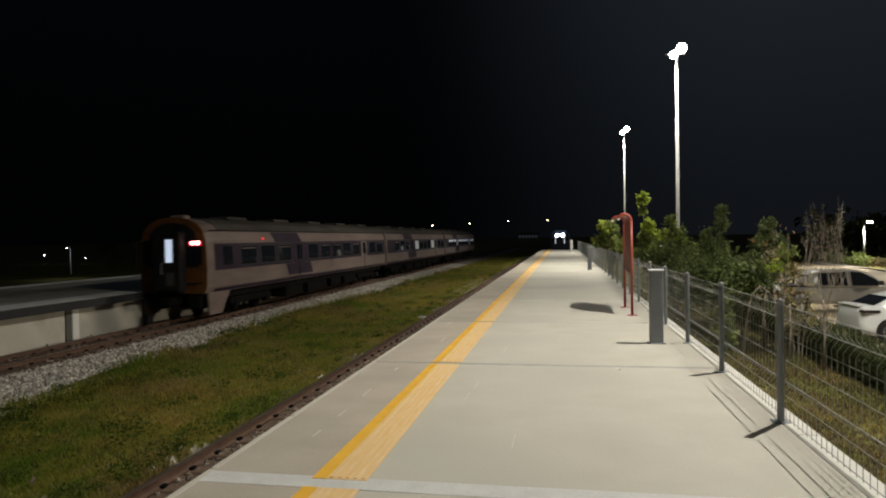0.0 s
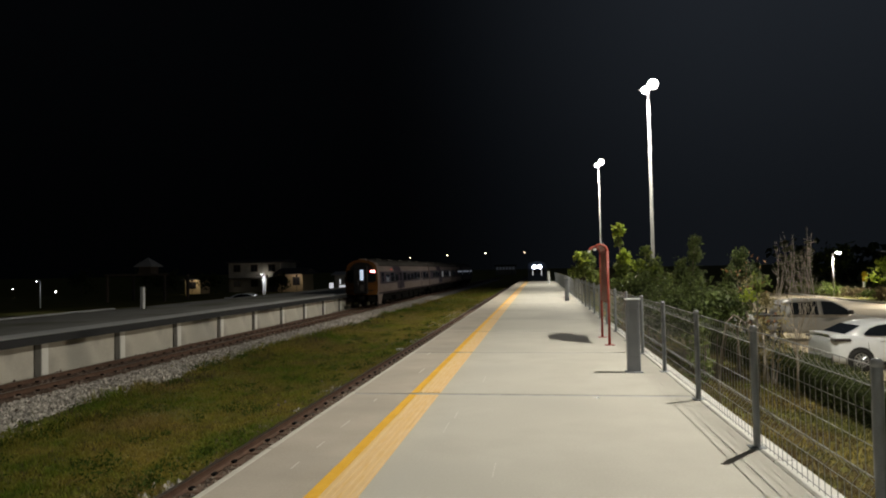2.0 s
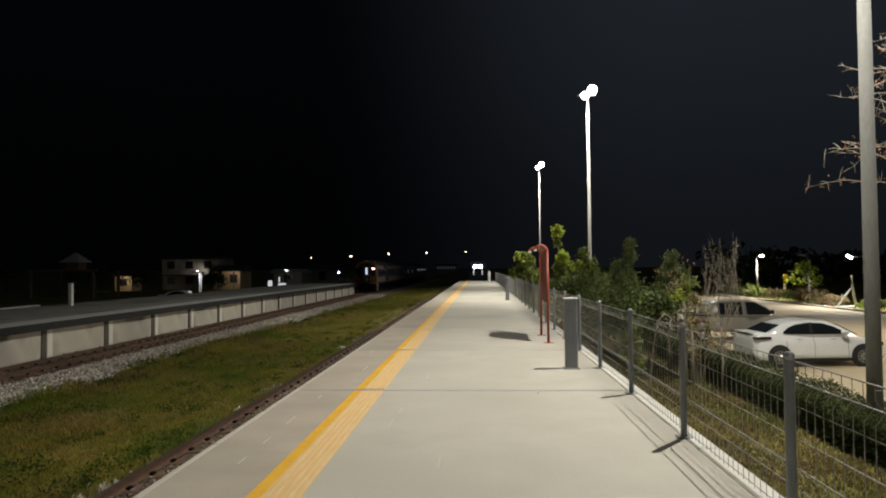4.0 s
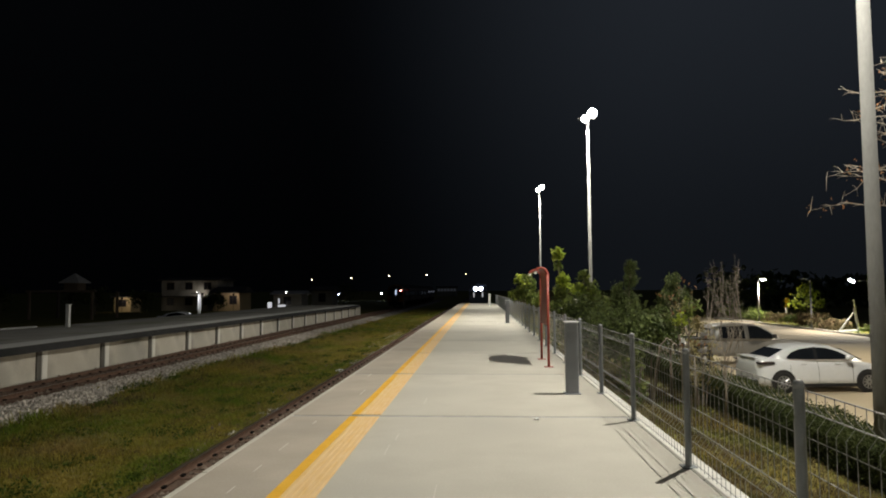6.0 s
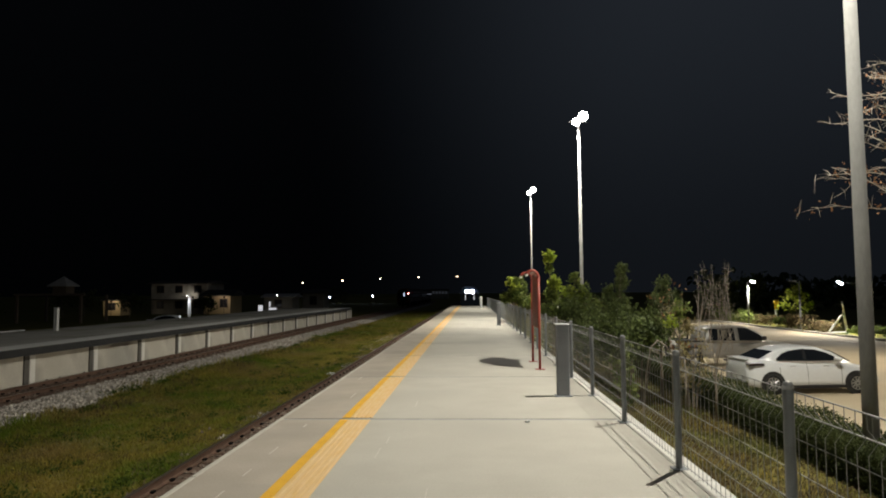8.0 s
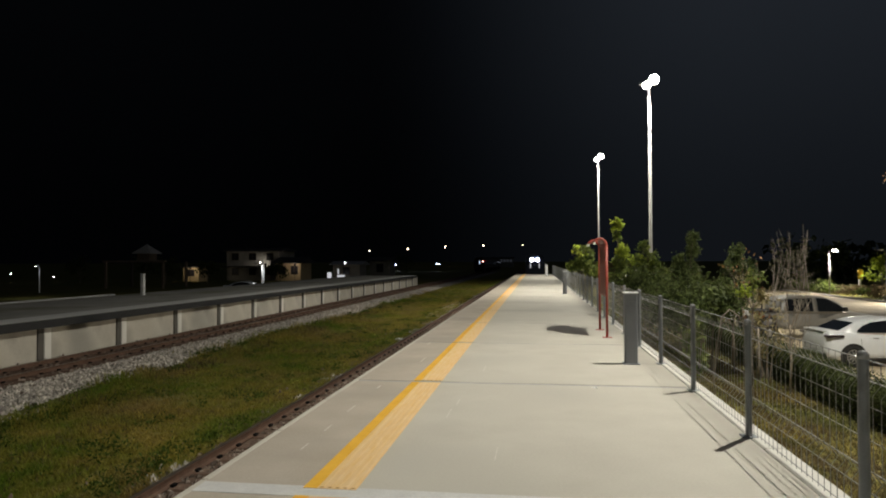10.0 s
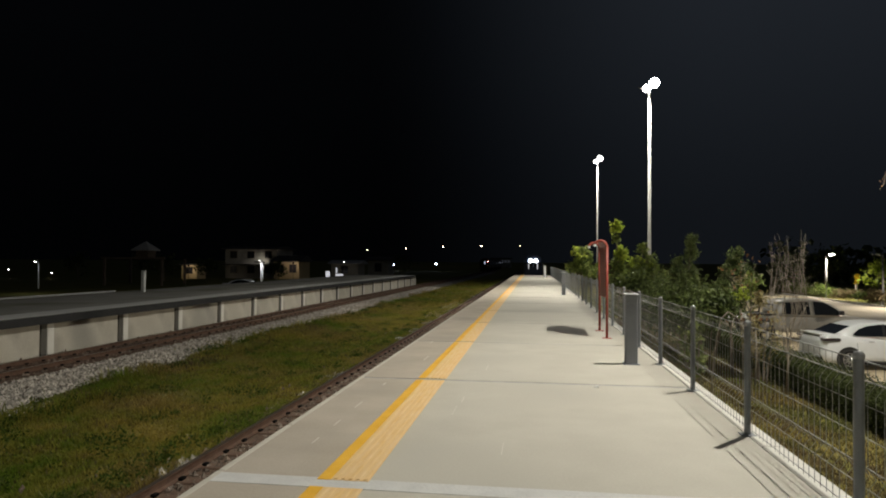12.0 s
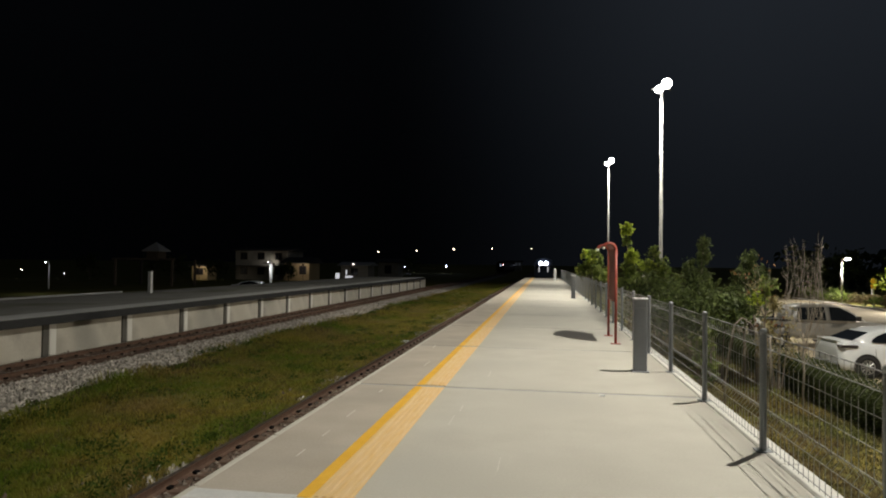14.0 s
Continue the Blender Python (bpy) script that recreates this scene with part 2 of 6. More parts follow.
ALLOY = material("alloy_wheel", (0.4, 0.41, 0.42), (0.5, 0.51, 0.52), 0.3, 0.8, scale=6)
BLACK_TRIM = material("black_trim", (0.012, 0.012, 0.013), (0.022, 0.022, 0.024), 0.45, scale=6)
TAIL_LENS = material("dark_red_lens", (0.014, 0.006, 0.006), (0.022, 0.008, 0.008), 0.3, scale=6, bump=0)
HOUSE_CREAM = material("cream_render", (0.4, 0.36, 0.29), (0.5, 0.46, 0.38), 0.9, scale=0.8, fine=12, stain=(0.3, 0.27, 0.22), stain_scale=0.5)
HOUSE_OCHRE = material("ochre_render", (0.5, 0.38, 0.2), (0.6, 0.47, 0.27), 0.9, scale=0.8, fine=12)
ROOFING = material("dark_roof_sheet", (0.05, 0.045, 0.042), (0.09, 0.08, 0.075), 0.8, scale=2, fine=14, stretch=(3, 1, 1))
ROOF_PALE = material("grey_roof_sheet", (0.4, 0.385, 0.36), (0.52, 0.5, 0.47), 0.7, scale=2, fine=14, stretch=(3, 1, 1))
TIMBER = material("weathered_timber", (0.12, 0.09, 0.065), (0.2, 0.155, 0.115), 0.85, scale=3, fine=40, stretch=(1, 1, 0.2))
SIGN_YELLOW = material("yellow_sign_plate", (0.7, 0.42, 0.02), (0.8, 0.5, 0.04), 0.5, scale=4, bump=0)
PANE = glass("dark_window_glass")
PANE_OLD = glass("dusty_house_glass", (0.015, 0.015, 0.017), 0.4)
LED = glow("lamp_face", (1.0, 0.97, 0.92), 30)
LED_COOL = glow("cool_lamp_face", (0.85, 0.93, 1.0), 45)
SODIUM = glow("street_lamp_glow", (1.0, 0.72, 0.5), 18)
SODIUM_DIM = glow("dim_street_lamp_glow", (1.0, 0.7, 0.4), 22)
BLUISH = glow("bluish_lamp_glow", (0.6, 0.72, 1.0), 45)
TAIL_RED = glow("tail_lamp_glow", (1.0, 0.02, 0.035), 0.9)
TAIL_CORE = glow("tail_lamp_core", (1.0, 0.6, 0.55), 14)
DOOR_LIT = glow("lit_gangway_window", (0.66, 0.78, 1.0), 0.75)
WINDOW_LIT = glow("lit_saloon_window", (0.75, 0.82, 1.0), 0.14)
WINDOW_DIM = glow("dim_saloon_window", (0.7, 0.75, 0.9), 0.02)
HEADLIGHT = glow("headlight_glow", (0.95, 0.98, 1.0), 50)
SIGN_LIT = glow("lit_shop_front", (0.95, 0.95, 1.0), 0.6)


# ---------------------------------------------------------------- mesh tools
class Mesh:
    """Vertices and faces of one mesh, put together from simple solids."""

    def __init__(self):
        self.v, self.f = [], []

    def add(self, verts, faces):
        k = len(self.v)
        self.v += [tuple(p) for p in verts]
        self.f += [tuple(i + k for i in q) for q in faces]
        return self

    def box(self, x0, x1, y0, y1, z0, z1, c=0.0):
        """A box, its edges chamfered by c."""
        c = min(c, abs(x1 - x0) / 2.2, abs(y1 - y0) / 2.2, abs(z1 - z0) / 2.2)
        if c <= 0:
            return self.add([(x, y, z) for x in (x0, x1) for y in (y0, y1) for z in (z0, z1)],
                            [(0, 1, 3, 2), (4, 6, 7, 5), (0, 4, 5, 1), (2, 3, 7, 6), (0, 2, 6, 4), (1, 5, 7, 3)])
        lo, hi = (x0, y0, z0), (x1, y1, z1)
        verts, idx = [], {}
        for s in ((i, j, k) for i in (0, 1) for j in (0, 1) for k in (0, 1)):
            for a in range(3):
                idx[s, a] = len(verts)
                verts.append([(hi[d] if s[d] else lo[d]) + (0 if d == a else (-c if s[d] else c)) for d in range(3)])
        faces = []
        for a in range(3):
            b, d = (a + 1) % 3, (a + 2) % 3
            for s in (0, 1):
                ring = []
                for u, w in ((0, 0), (1, 0), (1, 1), (0, 1)):
                    key = [0, 0, 0]
                    key[a], key[b], key[d] = s, u, w
                    ring.append(idx[tuple(key), a])
                faces.append(ring if s else ring[::-1])
            for u in (0, 1):
                for w in (0, 1):
                    k0, k1 = [0, 0, 0], [0, 0, 0]
                    k0[a], k1[a] = 0, 1
                    k0[b] = k1[b] = u
                    k0[d] = k1[d] = w
                    k0, k1 = tuple(k0), tuple(k1)
                    q = [idx[k0, b], idx[k1, b], idx[k1, d], idx[k0, d]]
                    faces.append(q if u != w else q[::-1])
        for s in ((i, j, k) for i in (0, 1) for j in (0, 1) for k in (0, 1)):
            q = [idx[s, 0], idx[s, 1], idx[s, 2]]
            faces.append(q if sum(s) % 2 else q[::-1])
        return self.add(verts, faces)

    def tube(self, points, radii, n=8, caps=True):
        """A round rod through the points."""
        pts = [Vector(p) for p in points]
        if not isinstance(radii, (list, tuple)):
            radii = [radii] * len(pts)
        verts, faces, side = [], [], None
        for i, p in enumerate(pts):
            d = (pts[min(i + 1, len(pts) - 1)] - pts[max(i - 1, 0)]).normalized()
            if side is None:
                side = d.cross(Vector((0, 0, 1)) if abs(d.z) < 0.9 else Vector((0, 1, 0))).normalized()
            side = (side - d * side.dot(d)).normalized()
            up = d.cross(side)
            verts += [p + (side * math.cos(a) + up * math.sin(a)) * radii[i] for a in (2 * math.pi * k / n for k in range(n))]
        for i in range(len(pts) - 1):
            faces += [(i * n + k, i * n + (k + 1) % n, (i + 1) * n + (k + 1) % n, (i + 1) * n + k) for k in range(n)]
        if caps:
            faces += [tuple(range(n))[::-1], tuple((len(pts) - 1) * n + k for k in range(n))]
        return self.add(verts, faces)

    def sweep(self, profile, y0, y1, steps=1, shape=None):
        """A closed x-z outline (anticlockwise seen from -y) drawn out along y."""
        n, verts, faces = len(profile), [], []
        for i in range(steps + 1):
            y = y0 + (y1 - y0) * i / steps
            verts += [(x, y, z) for x, z in (shape(profile, i / steps) if shape else profile)]
        for i in range(steps):
            faces += [(i * n + k, i * n + (k + 1) % n, (i + 1) * n + (k + 1) % n, (i + 1) * n + k) for k in range(n)]
        return self.add(verts, [f[::-1] for f in faces] + [tuple(range(n)), tuple(steps * n + k for k in range(n))[::-1]])

    def lathe(self, profile, centre, axis="z", n=20):
        """Turns (radius, height) pairs round an axis."""
        verts, faces = [], []
        for r, h in profile:
            for k in range(n):
                a = 2 * math.pi * k / n
                q = (r * math.cos(a), r * math.sin(a), h)
                q = q if axis == "z" else (q[0], -h, q[1]) if axis == "y" else (h, q[0], q[1])
                verts.append([q[d] + centre[d] for d in range(3)])
        for i in range(len(profile) - 1):
            faces += [(i * n + k, i * n + (k + 1) % n, (i + 1) * n + (k + 1) % n, (i + 1) * n + k) for k in range(n)]
        return self.add(verts, faces)

    def data(self, name, mat, smooth=False):
        me = bpy.data.meshes.new(name)
        me.from_pydata(self.v, [], self.f)
        me.materials.append(mat)
        if smooth:
            for p in me.polygons:
                p.use_smooth = True
        me.update()
        return me


def part(name, mesh, mat, parent=None, label="", smooth=False):
    """One mesh object, under a thing or a part. mesh: a Mesh, or mesh data to share."""
    ob = new(name, mesh.data(name, mat, smooth) if isinstance(mesh, Mesh) else mesh)
    if parent:
        ob.parent = parent
    if label:
        tagged(ob, label)
    return ob


def thing(name, at, label, category, group="", kind=""):
    ob = new(name)
    ob.empty_display_size = 0.2
    ob.matrix_basis = at if isinstance(at, Matrix) else Matrix.Translation(at)
    return tagged(ob, label, category, group, kind)


def flakes(n, centre, size, length, width, rng, upright=0.0):
    """n small folded leaves scattered by centre(rng) -> points; sizes in metres."""
    c = centre(n)
    d = rng.normal(size=(n, 3))
    d[:, 2] += upright
    d /= np.linalg.norm(d, axis=1)[:, None]
    s = np.cross(d, rng.normal(size=(n, 3)))
    s /= np.linalg.norm(s, axis=1)[:, None] + 1e-9
    up = np.cross(d, s)
    k = (size * rng.uniform(0.6, 1.3, n))[:, None]
    a, b = c - d * length * k / 2, c + d * length * k / 2
    lift = up * 0.18 * width * k
    v = np.stack([a, c + s * width * k / 2 + lift, b, c - s * width * k / 2 + lift], axis=1).reshape(-1, 3)
    base = np.arange(n) * 4
    m = Mesh()
    m.v = v.tolist()
    m.f = np.concatenate([np.stack([base, base + 1, base + 2], 1), np.stack([base, base + 2, base + 3], 1)]).tolist()
    return m


def blades(xy, z, height, rng, lean=0.75):
    """Tufts of three thin grass blades standing at the points xy."""
    m = Mesh()
    n = len(xy)
    allv = []
    for _ in range(3):
        a = rng.uniform(0, 2 * math.pi, n)
        h = height * rng.uniform(0.5, 1.3, n)
        dx, dy = np.cos(a) * lean * h, np.sin(a) * lean * h
        w = 0.035 * h + 0.0035
        b = np.column_stack([xy[:, 0] + rng.normal(0, 0.02, n), xy[:, 1] + rng.normal(0, 0.02, n), z - 0.01])
        side = np.column_stack([-np.sin(a) * w, np.cos(a) * w, np.zeros(n)])
        mid = b + np.column_stack([dx * 0.4, dy * 0.4, h * 0.65])
        tip = b + np.column_stack([dx, dy, h])
        allv.append(np.stack([b - side, b + side, mid + side * 0.7, mid - side * 0.7, tip], axis=1))
    v = np.concatenate(allv).reshape(-1, 3)
    base = np.arange(3 * n) * 5
    m.v = v.tolist()
    m.f = np.stack([base, base + 1, base + 2, base + 3], 1).tolist() + np.stack([base + 3, base + 2, base + 4], 1).tolist()
    return m


def pebbles(xyz, size, rng):
    """Small uneven eight-sided stones at the points."""
    n = len(xyz)
    s = size * rng.uniform(0.55, 1.4, n)
    axes = np.array([(1, 0, 0), (-1, 0, 0), (0, 1, 0), (0, -1, 0), (0, 0, 1), (0, 0, -1)], float)
    v = axes[None] * s[:, None, None] * rng.uniform(0.6, 1.2, (n, 6, 1)) + rng.normal(0, 0.2, (n, 6, 3)) * s[:, None, None]
    v = v + xyz[:, None]
    f = np.array([(0, 2, 4), (2, 1, 4), (1, 3, 4), (3, 0, 4), (2, 0, 5), (1, 2, 5), (3, 1, 5), (0, 3, 5)])
    m = Mesh()
    m.v = v.reshape(-1, 3).tolist()
    m.f = (f[None] + (np.arange(n) * 6)[:, None, None]).reshape(-1, 3).tolist()
    return m


# ---------------------------------------------------------------- ground
RAIL_Z = -1.1
NEAR_TRACK, FAR_TRACK = -3.46, -12.55
EDGE = -1.8
LOT_Z = -1.3


def ground_z(x, y):
    """Height of the bare ground."""
    z = -1.36
    if x > 2.0:
        t = min(1, max(0, (x - 2.9) / 3.0))
        z = -0.42 * (1 - t) ** 2 - 1.33 * (1 - (1 - t) ** 2) if x < 5.9 else -1.36
    elif x > -10:
        z = -1.33 + 0.06 * math.sin((x + 4) * 0.7) + 0.05 * noise.noise(Vector((x * 0.5, y * 0.3, 0)))
    if -5.2 < x < -4.2:
        z = -1.215 - (0.05 if x < -4.8 else 0)
    if 2.9 < x < 8:
        z += 0.05 * noise.noise(Vector((x * 0.8, y * 0.6, 3)))
    return z


def build_ground():
    xs = [-1500, -400, -150, -80, -50, -35, -25, -20, -16, -14] + [-13 + 0.5 * i for i in range(44)] + [9.5, 12, 16, 20, 24, 30, 45, 80, 200, 500, 1500]
    ys = [-600, -150, -60, -30, -15] + [-8 + 0.8 * i for i in range(80)] + [60, 70, 85, 100, 130, 180, 260, 400, 700, 1500, 3000]
    m = Mesh()
    m.v = [(x, y, ground_z(x, y)) for y in ys for x in xs]
    w = len(xs)
    m.f = [(j * w + i, j * w + i + 1, (j + 1) * w + i + 1, (j + 1) * w + i) for j in range(len(ys) - 1) for i in range(w - 1)]
    tagged(part("ground", m, SOIL, smooth=True), "dark grassy soil between the tracks and beyond", "ground", kind="structure")


def ballast_edge(y):
    """Where the crushed stone gives way to the grass; it spreads out in uneven tongues."""
    return -9.35 + 0.55 * noise.noise(Vector((0, y * 0.33, 0))) + 0.28 * noise.noise(Vector((4, y * 1.1, 0))) + 0.16 * max(0.0, 14 - y) - 0.75 * max(0.0, 1 - abs(y - 24) / 9.5)


def build_trackbeds():
    rng = np.random.default_rng(3)
    for centre, mat, half, shoulder in ((NEAR_TRACK, TRACKBED, 1.0, 1.55), (FAR_TRACK, TRACKBED, 1.15, 1.5)):
        m = Mesh()
        top = RAIL_Z - 0.15
        m.sweep([(centre - shoulder, -1.5), (centre + shoulder, -1.5), (centre + half, top), (centre - half, top)], -40, 230, 60)
        tagged(part("trackbed", m, mat), "rust-stained ballast bed under the rails", "trackbed", kind="structure")
    # the grey ballast shoulder beside the far track
    m = Mesh()
    ny, nx = 150, 9
    for j in range(ny + 1):
        y = -20 + 200 * j / ny
        for i in range(nx + 1):
            t = i / nx
            x = -11.45 + (min(ballast_edge(y), -8.2) + 11.45) * t
            m.v.append((x, y, -1.26 - 0.02 * t - 0.12 * t * t + 0.03 * noise.noise(Vector((x * 3, y * 2, 5)))))
    m.f = [(j * (nx + 1) + i, j * (nx + 1) + i + 1, (j + 1) * (nx + 1) + i + 1, (j + 1) * (nx + 1) + i) for j in range(ny) for i in range(nx)]
    tagged(part("ballast_shoulder", m, BALLAST), "pale grey crushed-stone shoulder beside the far track", "ballast", kind="structure")
    n = 30000
    y = 7.5 + 66 * rng.random(n) ** 1.5
    wide = np.array([min(ballast_edge(v), -8.2) + 11.5 for v in y])
    t = rng.beta(1.05, 1.25, n) * 1.06
    x = -11.5 + wide * t
    t = np.clip(t, 0, 1)
    z = -1.25 - 0.02 * t - 0.12 * t * t
    tagged(part("ballast_stones", pebbles(np.column_stack([x, y, z]), 0.045, rng), STONE), "loose grey ballast stones along the track", "stones", kind="stuff")
    n = 9000
    x = np.where(rng.random(n) < 0.5, FAR_TRACK + rng.normal(0, 0.7, n), NEAR_TRACK - 0.2 + rng.normal(0, 0.55, n))
    y = 2 + 60 * rng.random(n) ** 1.5
    tagged(part("ballast_stones", pebbles(np.column_stack([x, y, np.full(n, RAIL_Z - 0.14)]), 0.04, rng), STONE_RUST),
           "rust-stained stones between the sleepers", "stones", kind="stuff")
    # pale stones strewn along the outside of the near rail
    n = 1500
    y = 5 + 60 * rng.random(n) ** 1.3
    clump = np.array([noise.noise(Vector((0, v * 0.55, 9))) for v in y])
    keep = clump > 0.12
    x = -4.15 - np.abs(rng.normal(0, 0.16, n))
    tagged(part("ballast_stones", pebbles(np.column_stack([x, y, np.full(n, -1.215)])[keep], 0.045, rng), STONE),
           "pale stones strewn along the rail at the grass edge", "stones", kind="stuff")


def build_gravel_strip():
    rng = np.random.default_rng(17)
    n = 2600
    y = 33 + 14 * rng.random(n)
    x = -4.62 + rng.normal(0, 0.16, n)
    tagged(part("gravel", pebbles(np.column_stack([x, y, np.full(n, -1.255)]), 0.05, rng), LOT), "tan gravel spilled beside the rail", "gravel", kind="stuff")


def build_tracks():
    profile = [(-0.06, 0), (0.06, 0), (0.06, 0.012), (0.012, 0.028), (0.012, 0.095), (0.034, 0.105), (0.034, 0.126), (-0.034, 0.126),
               (-0.034, 0.105), (-0.012, 0.095), (-0.012, 0.028), (-0.06, 0.012)]
    sleeper = Mesh().box(-1.0, 1.0, -0.11, 0.11, -0.14, 0.0, 0.02).data("sleeper", SLEEPER)
    clip = Mesh().box(-0.035, 0.035, -0.05, 0.05, 0, 0.04, 0.012).data("rail_clip", UNDERFRAME)
    for centre, count in ((NEAR_TRACK, 130), (FAR_TRACK, 150)):
        track = thing("railway_track", (centre, 0, RAIL_Z - 0.126), "rusty metre-gauge rails on brown sleepers", "track", "tracks", "structure")
        for s in (-0.53, 0.53):
            r = part("rail", Mesh().sweep([(x + s, z) for x, z in profile], -40, 230, 1), RAIL, track)
            part("rail_head", Mesh().box(s - 0.03, s + 0.03, -40, 230, 0.1265, 0.13), RAIL_TOP, r, "worn shiny rail head")
        for i in range(count):
            sl = part("sleeper", sleeper, None, track)
            sl.location = (0, -6 + 0.62 * i, 0)
            if i < 75:
                for s in (-0.6, -0.46, 0.46, 0.6):
                    part("rail_clip", clip, None, sl).location = (s, 0, 0)


def build_grass():
    rng = np.random.default_rng(5)

    def strip(n, x0, x1, y0, y1, power, height, mat, label, hole=-0.35, scale=0.6, over=0.1, lean=0.75):
        xy = np.column_stack([rng.uniform(x0, x1, n), y0 + (y1 - y0) * rng.random(n) ** power])
        dens = np.array([noise.noise(Vector((x * scale, y * scale * 0.7, 2))) for x, y in xy])
        keep = dens > hole + rng.normal(0, 0.15, n)
        if x1 < 0:
            keep &= xy[:, 0] > np.array([min(ballast_edge(y), -8.2) for y in xy[:, 1]]) - over * np.abs(rng.normal(0, 1, n))
        xy = xy[keep]
        z = np.array([ground_z(x, y) for x, y in xy])
        hs = height * (0.6 + 0.8 * np.array([0.5 + 0.5 * noise.noise(Vector((x * 0.9, y * 0.7, 7))) for x, y in xy]))
        tagged(part("grass", blades(xy, z, hs, rng, lean), mat), label, "grass", kind="stuff")

    strip(95000, -9.9, -4.06, 5, 48, 1.7, 0.06, GRASS, "short green grass between the tracks", -0.6)
    strip(22000, -9.8, -4.06, 5, 48, 1.5, 0.07, DRY_GRASS, "tufts of dry yellowish grass between the tracks", 0.05, 0.8)
    strip(7000, -9.6, -4.3, 5, 40, 1.5, 0.06, STRAW, "bleached straw lying in the grass", 0.34, 0.7, lean=1.6)
    strip(9000, -11.0, -8.4, 7, 62, 1.3, 0.18, GRASS, "tall weeds spilling over the edge of the ballast", 0.05, 0.45, 0.5)
    strip(6000, -10.8, -8.4, 7, 62, 1.3, 0.14, DRY_GRASS, "dry weeds spilling over the edge of the ballast", 0.1, 0.55, 0.5)
    strip(26000, -9.2, -4.5, 5, 60, 1.4, 0.1, GRASS, "thicker tufts of green grass between the tracks", 0.1, 0.4)
    strip(6000, -9.6, -4.4, -14, 5, 1.0, 0.045, GRASS, "short green grass between the tracks")
    strip(4000, 2.95, 6.6, -14, 3, 1.0, 0.09, DRY_GRASS, "dry grass on the bank behind the fence", -0.3)
    strip(7000, -9.3, -4.3, 45, 110, 1.2, 0.18, GRASS, "distant grass between the tracks")
    strip(38000, 2.9, 6.6, 3, 34, 1.5, 0.075, DRY_GRASS, "dry yellowed grass on the bank behind the fence", -0.6)
    strip(11000, 2.9, 6.6, 3, 34, 1.5, 0.07, GRASS, "green grass on the bank behind the fence", -0.02, 0.7)
    # low dark weeds: along the edge of the stones, beside the rail and here and there in the grass
    n = 240
    y = 6.5 + 46 * rng.random(n) ** 1.4
    spot_x = np.where(rng.random(n) < 0.4, np.array([min(ballast_edge(v), -8.2) for v in y]) + rng.normal(0.1, 0.22, n),
                      np.where(rng.random(n) < 0.35, -4.4 - np.abs(rng.normal(0, 0.25, n)), rng.uniform(-8.8, -4.6, n)))
    wide, per = rng.uniform(0.07, 0.3, n), 70

    def where(k):
        pick = np.repeat(np.arange(n), per)
        q = np.column_stack([spot_x[pick], y[pick], np.array([ground_z(u, v) for u, v in zip(spot_x, y)])[pick]])
        off = rng.normal(0, 1, (k, 3)) * wide[pick][:, None] * np.array([0.6, 0.9, 0.3])
        off[:, 2] = np.abs(off[:, 2]) + 0.02
        return q + off
    tagged(part("weeds", flakes(n * per, where, np.full(n * per, 0.07), 1.0, 0.35, rng, 0.5), WEED), "low dark green weeds scattered in the grass", "weeds", kind="stuff")


# ---------------------------------------------------------------- near platform
SLAB0, SLAB = -4.39, 4.35       # the joints lie every 4.35 m
PLATFORM_END = 84.0


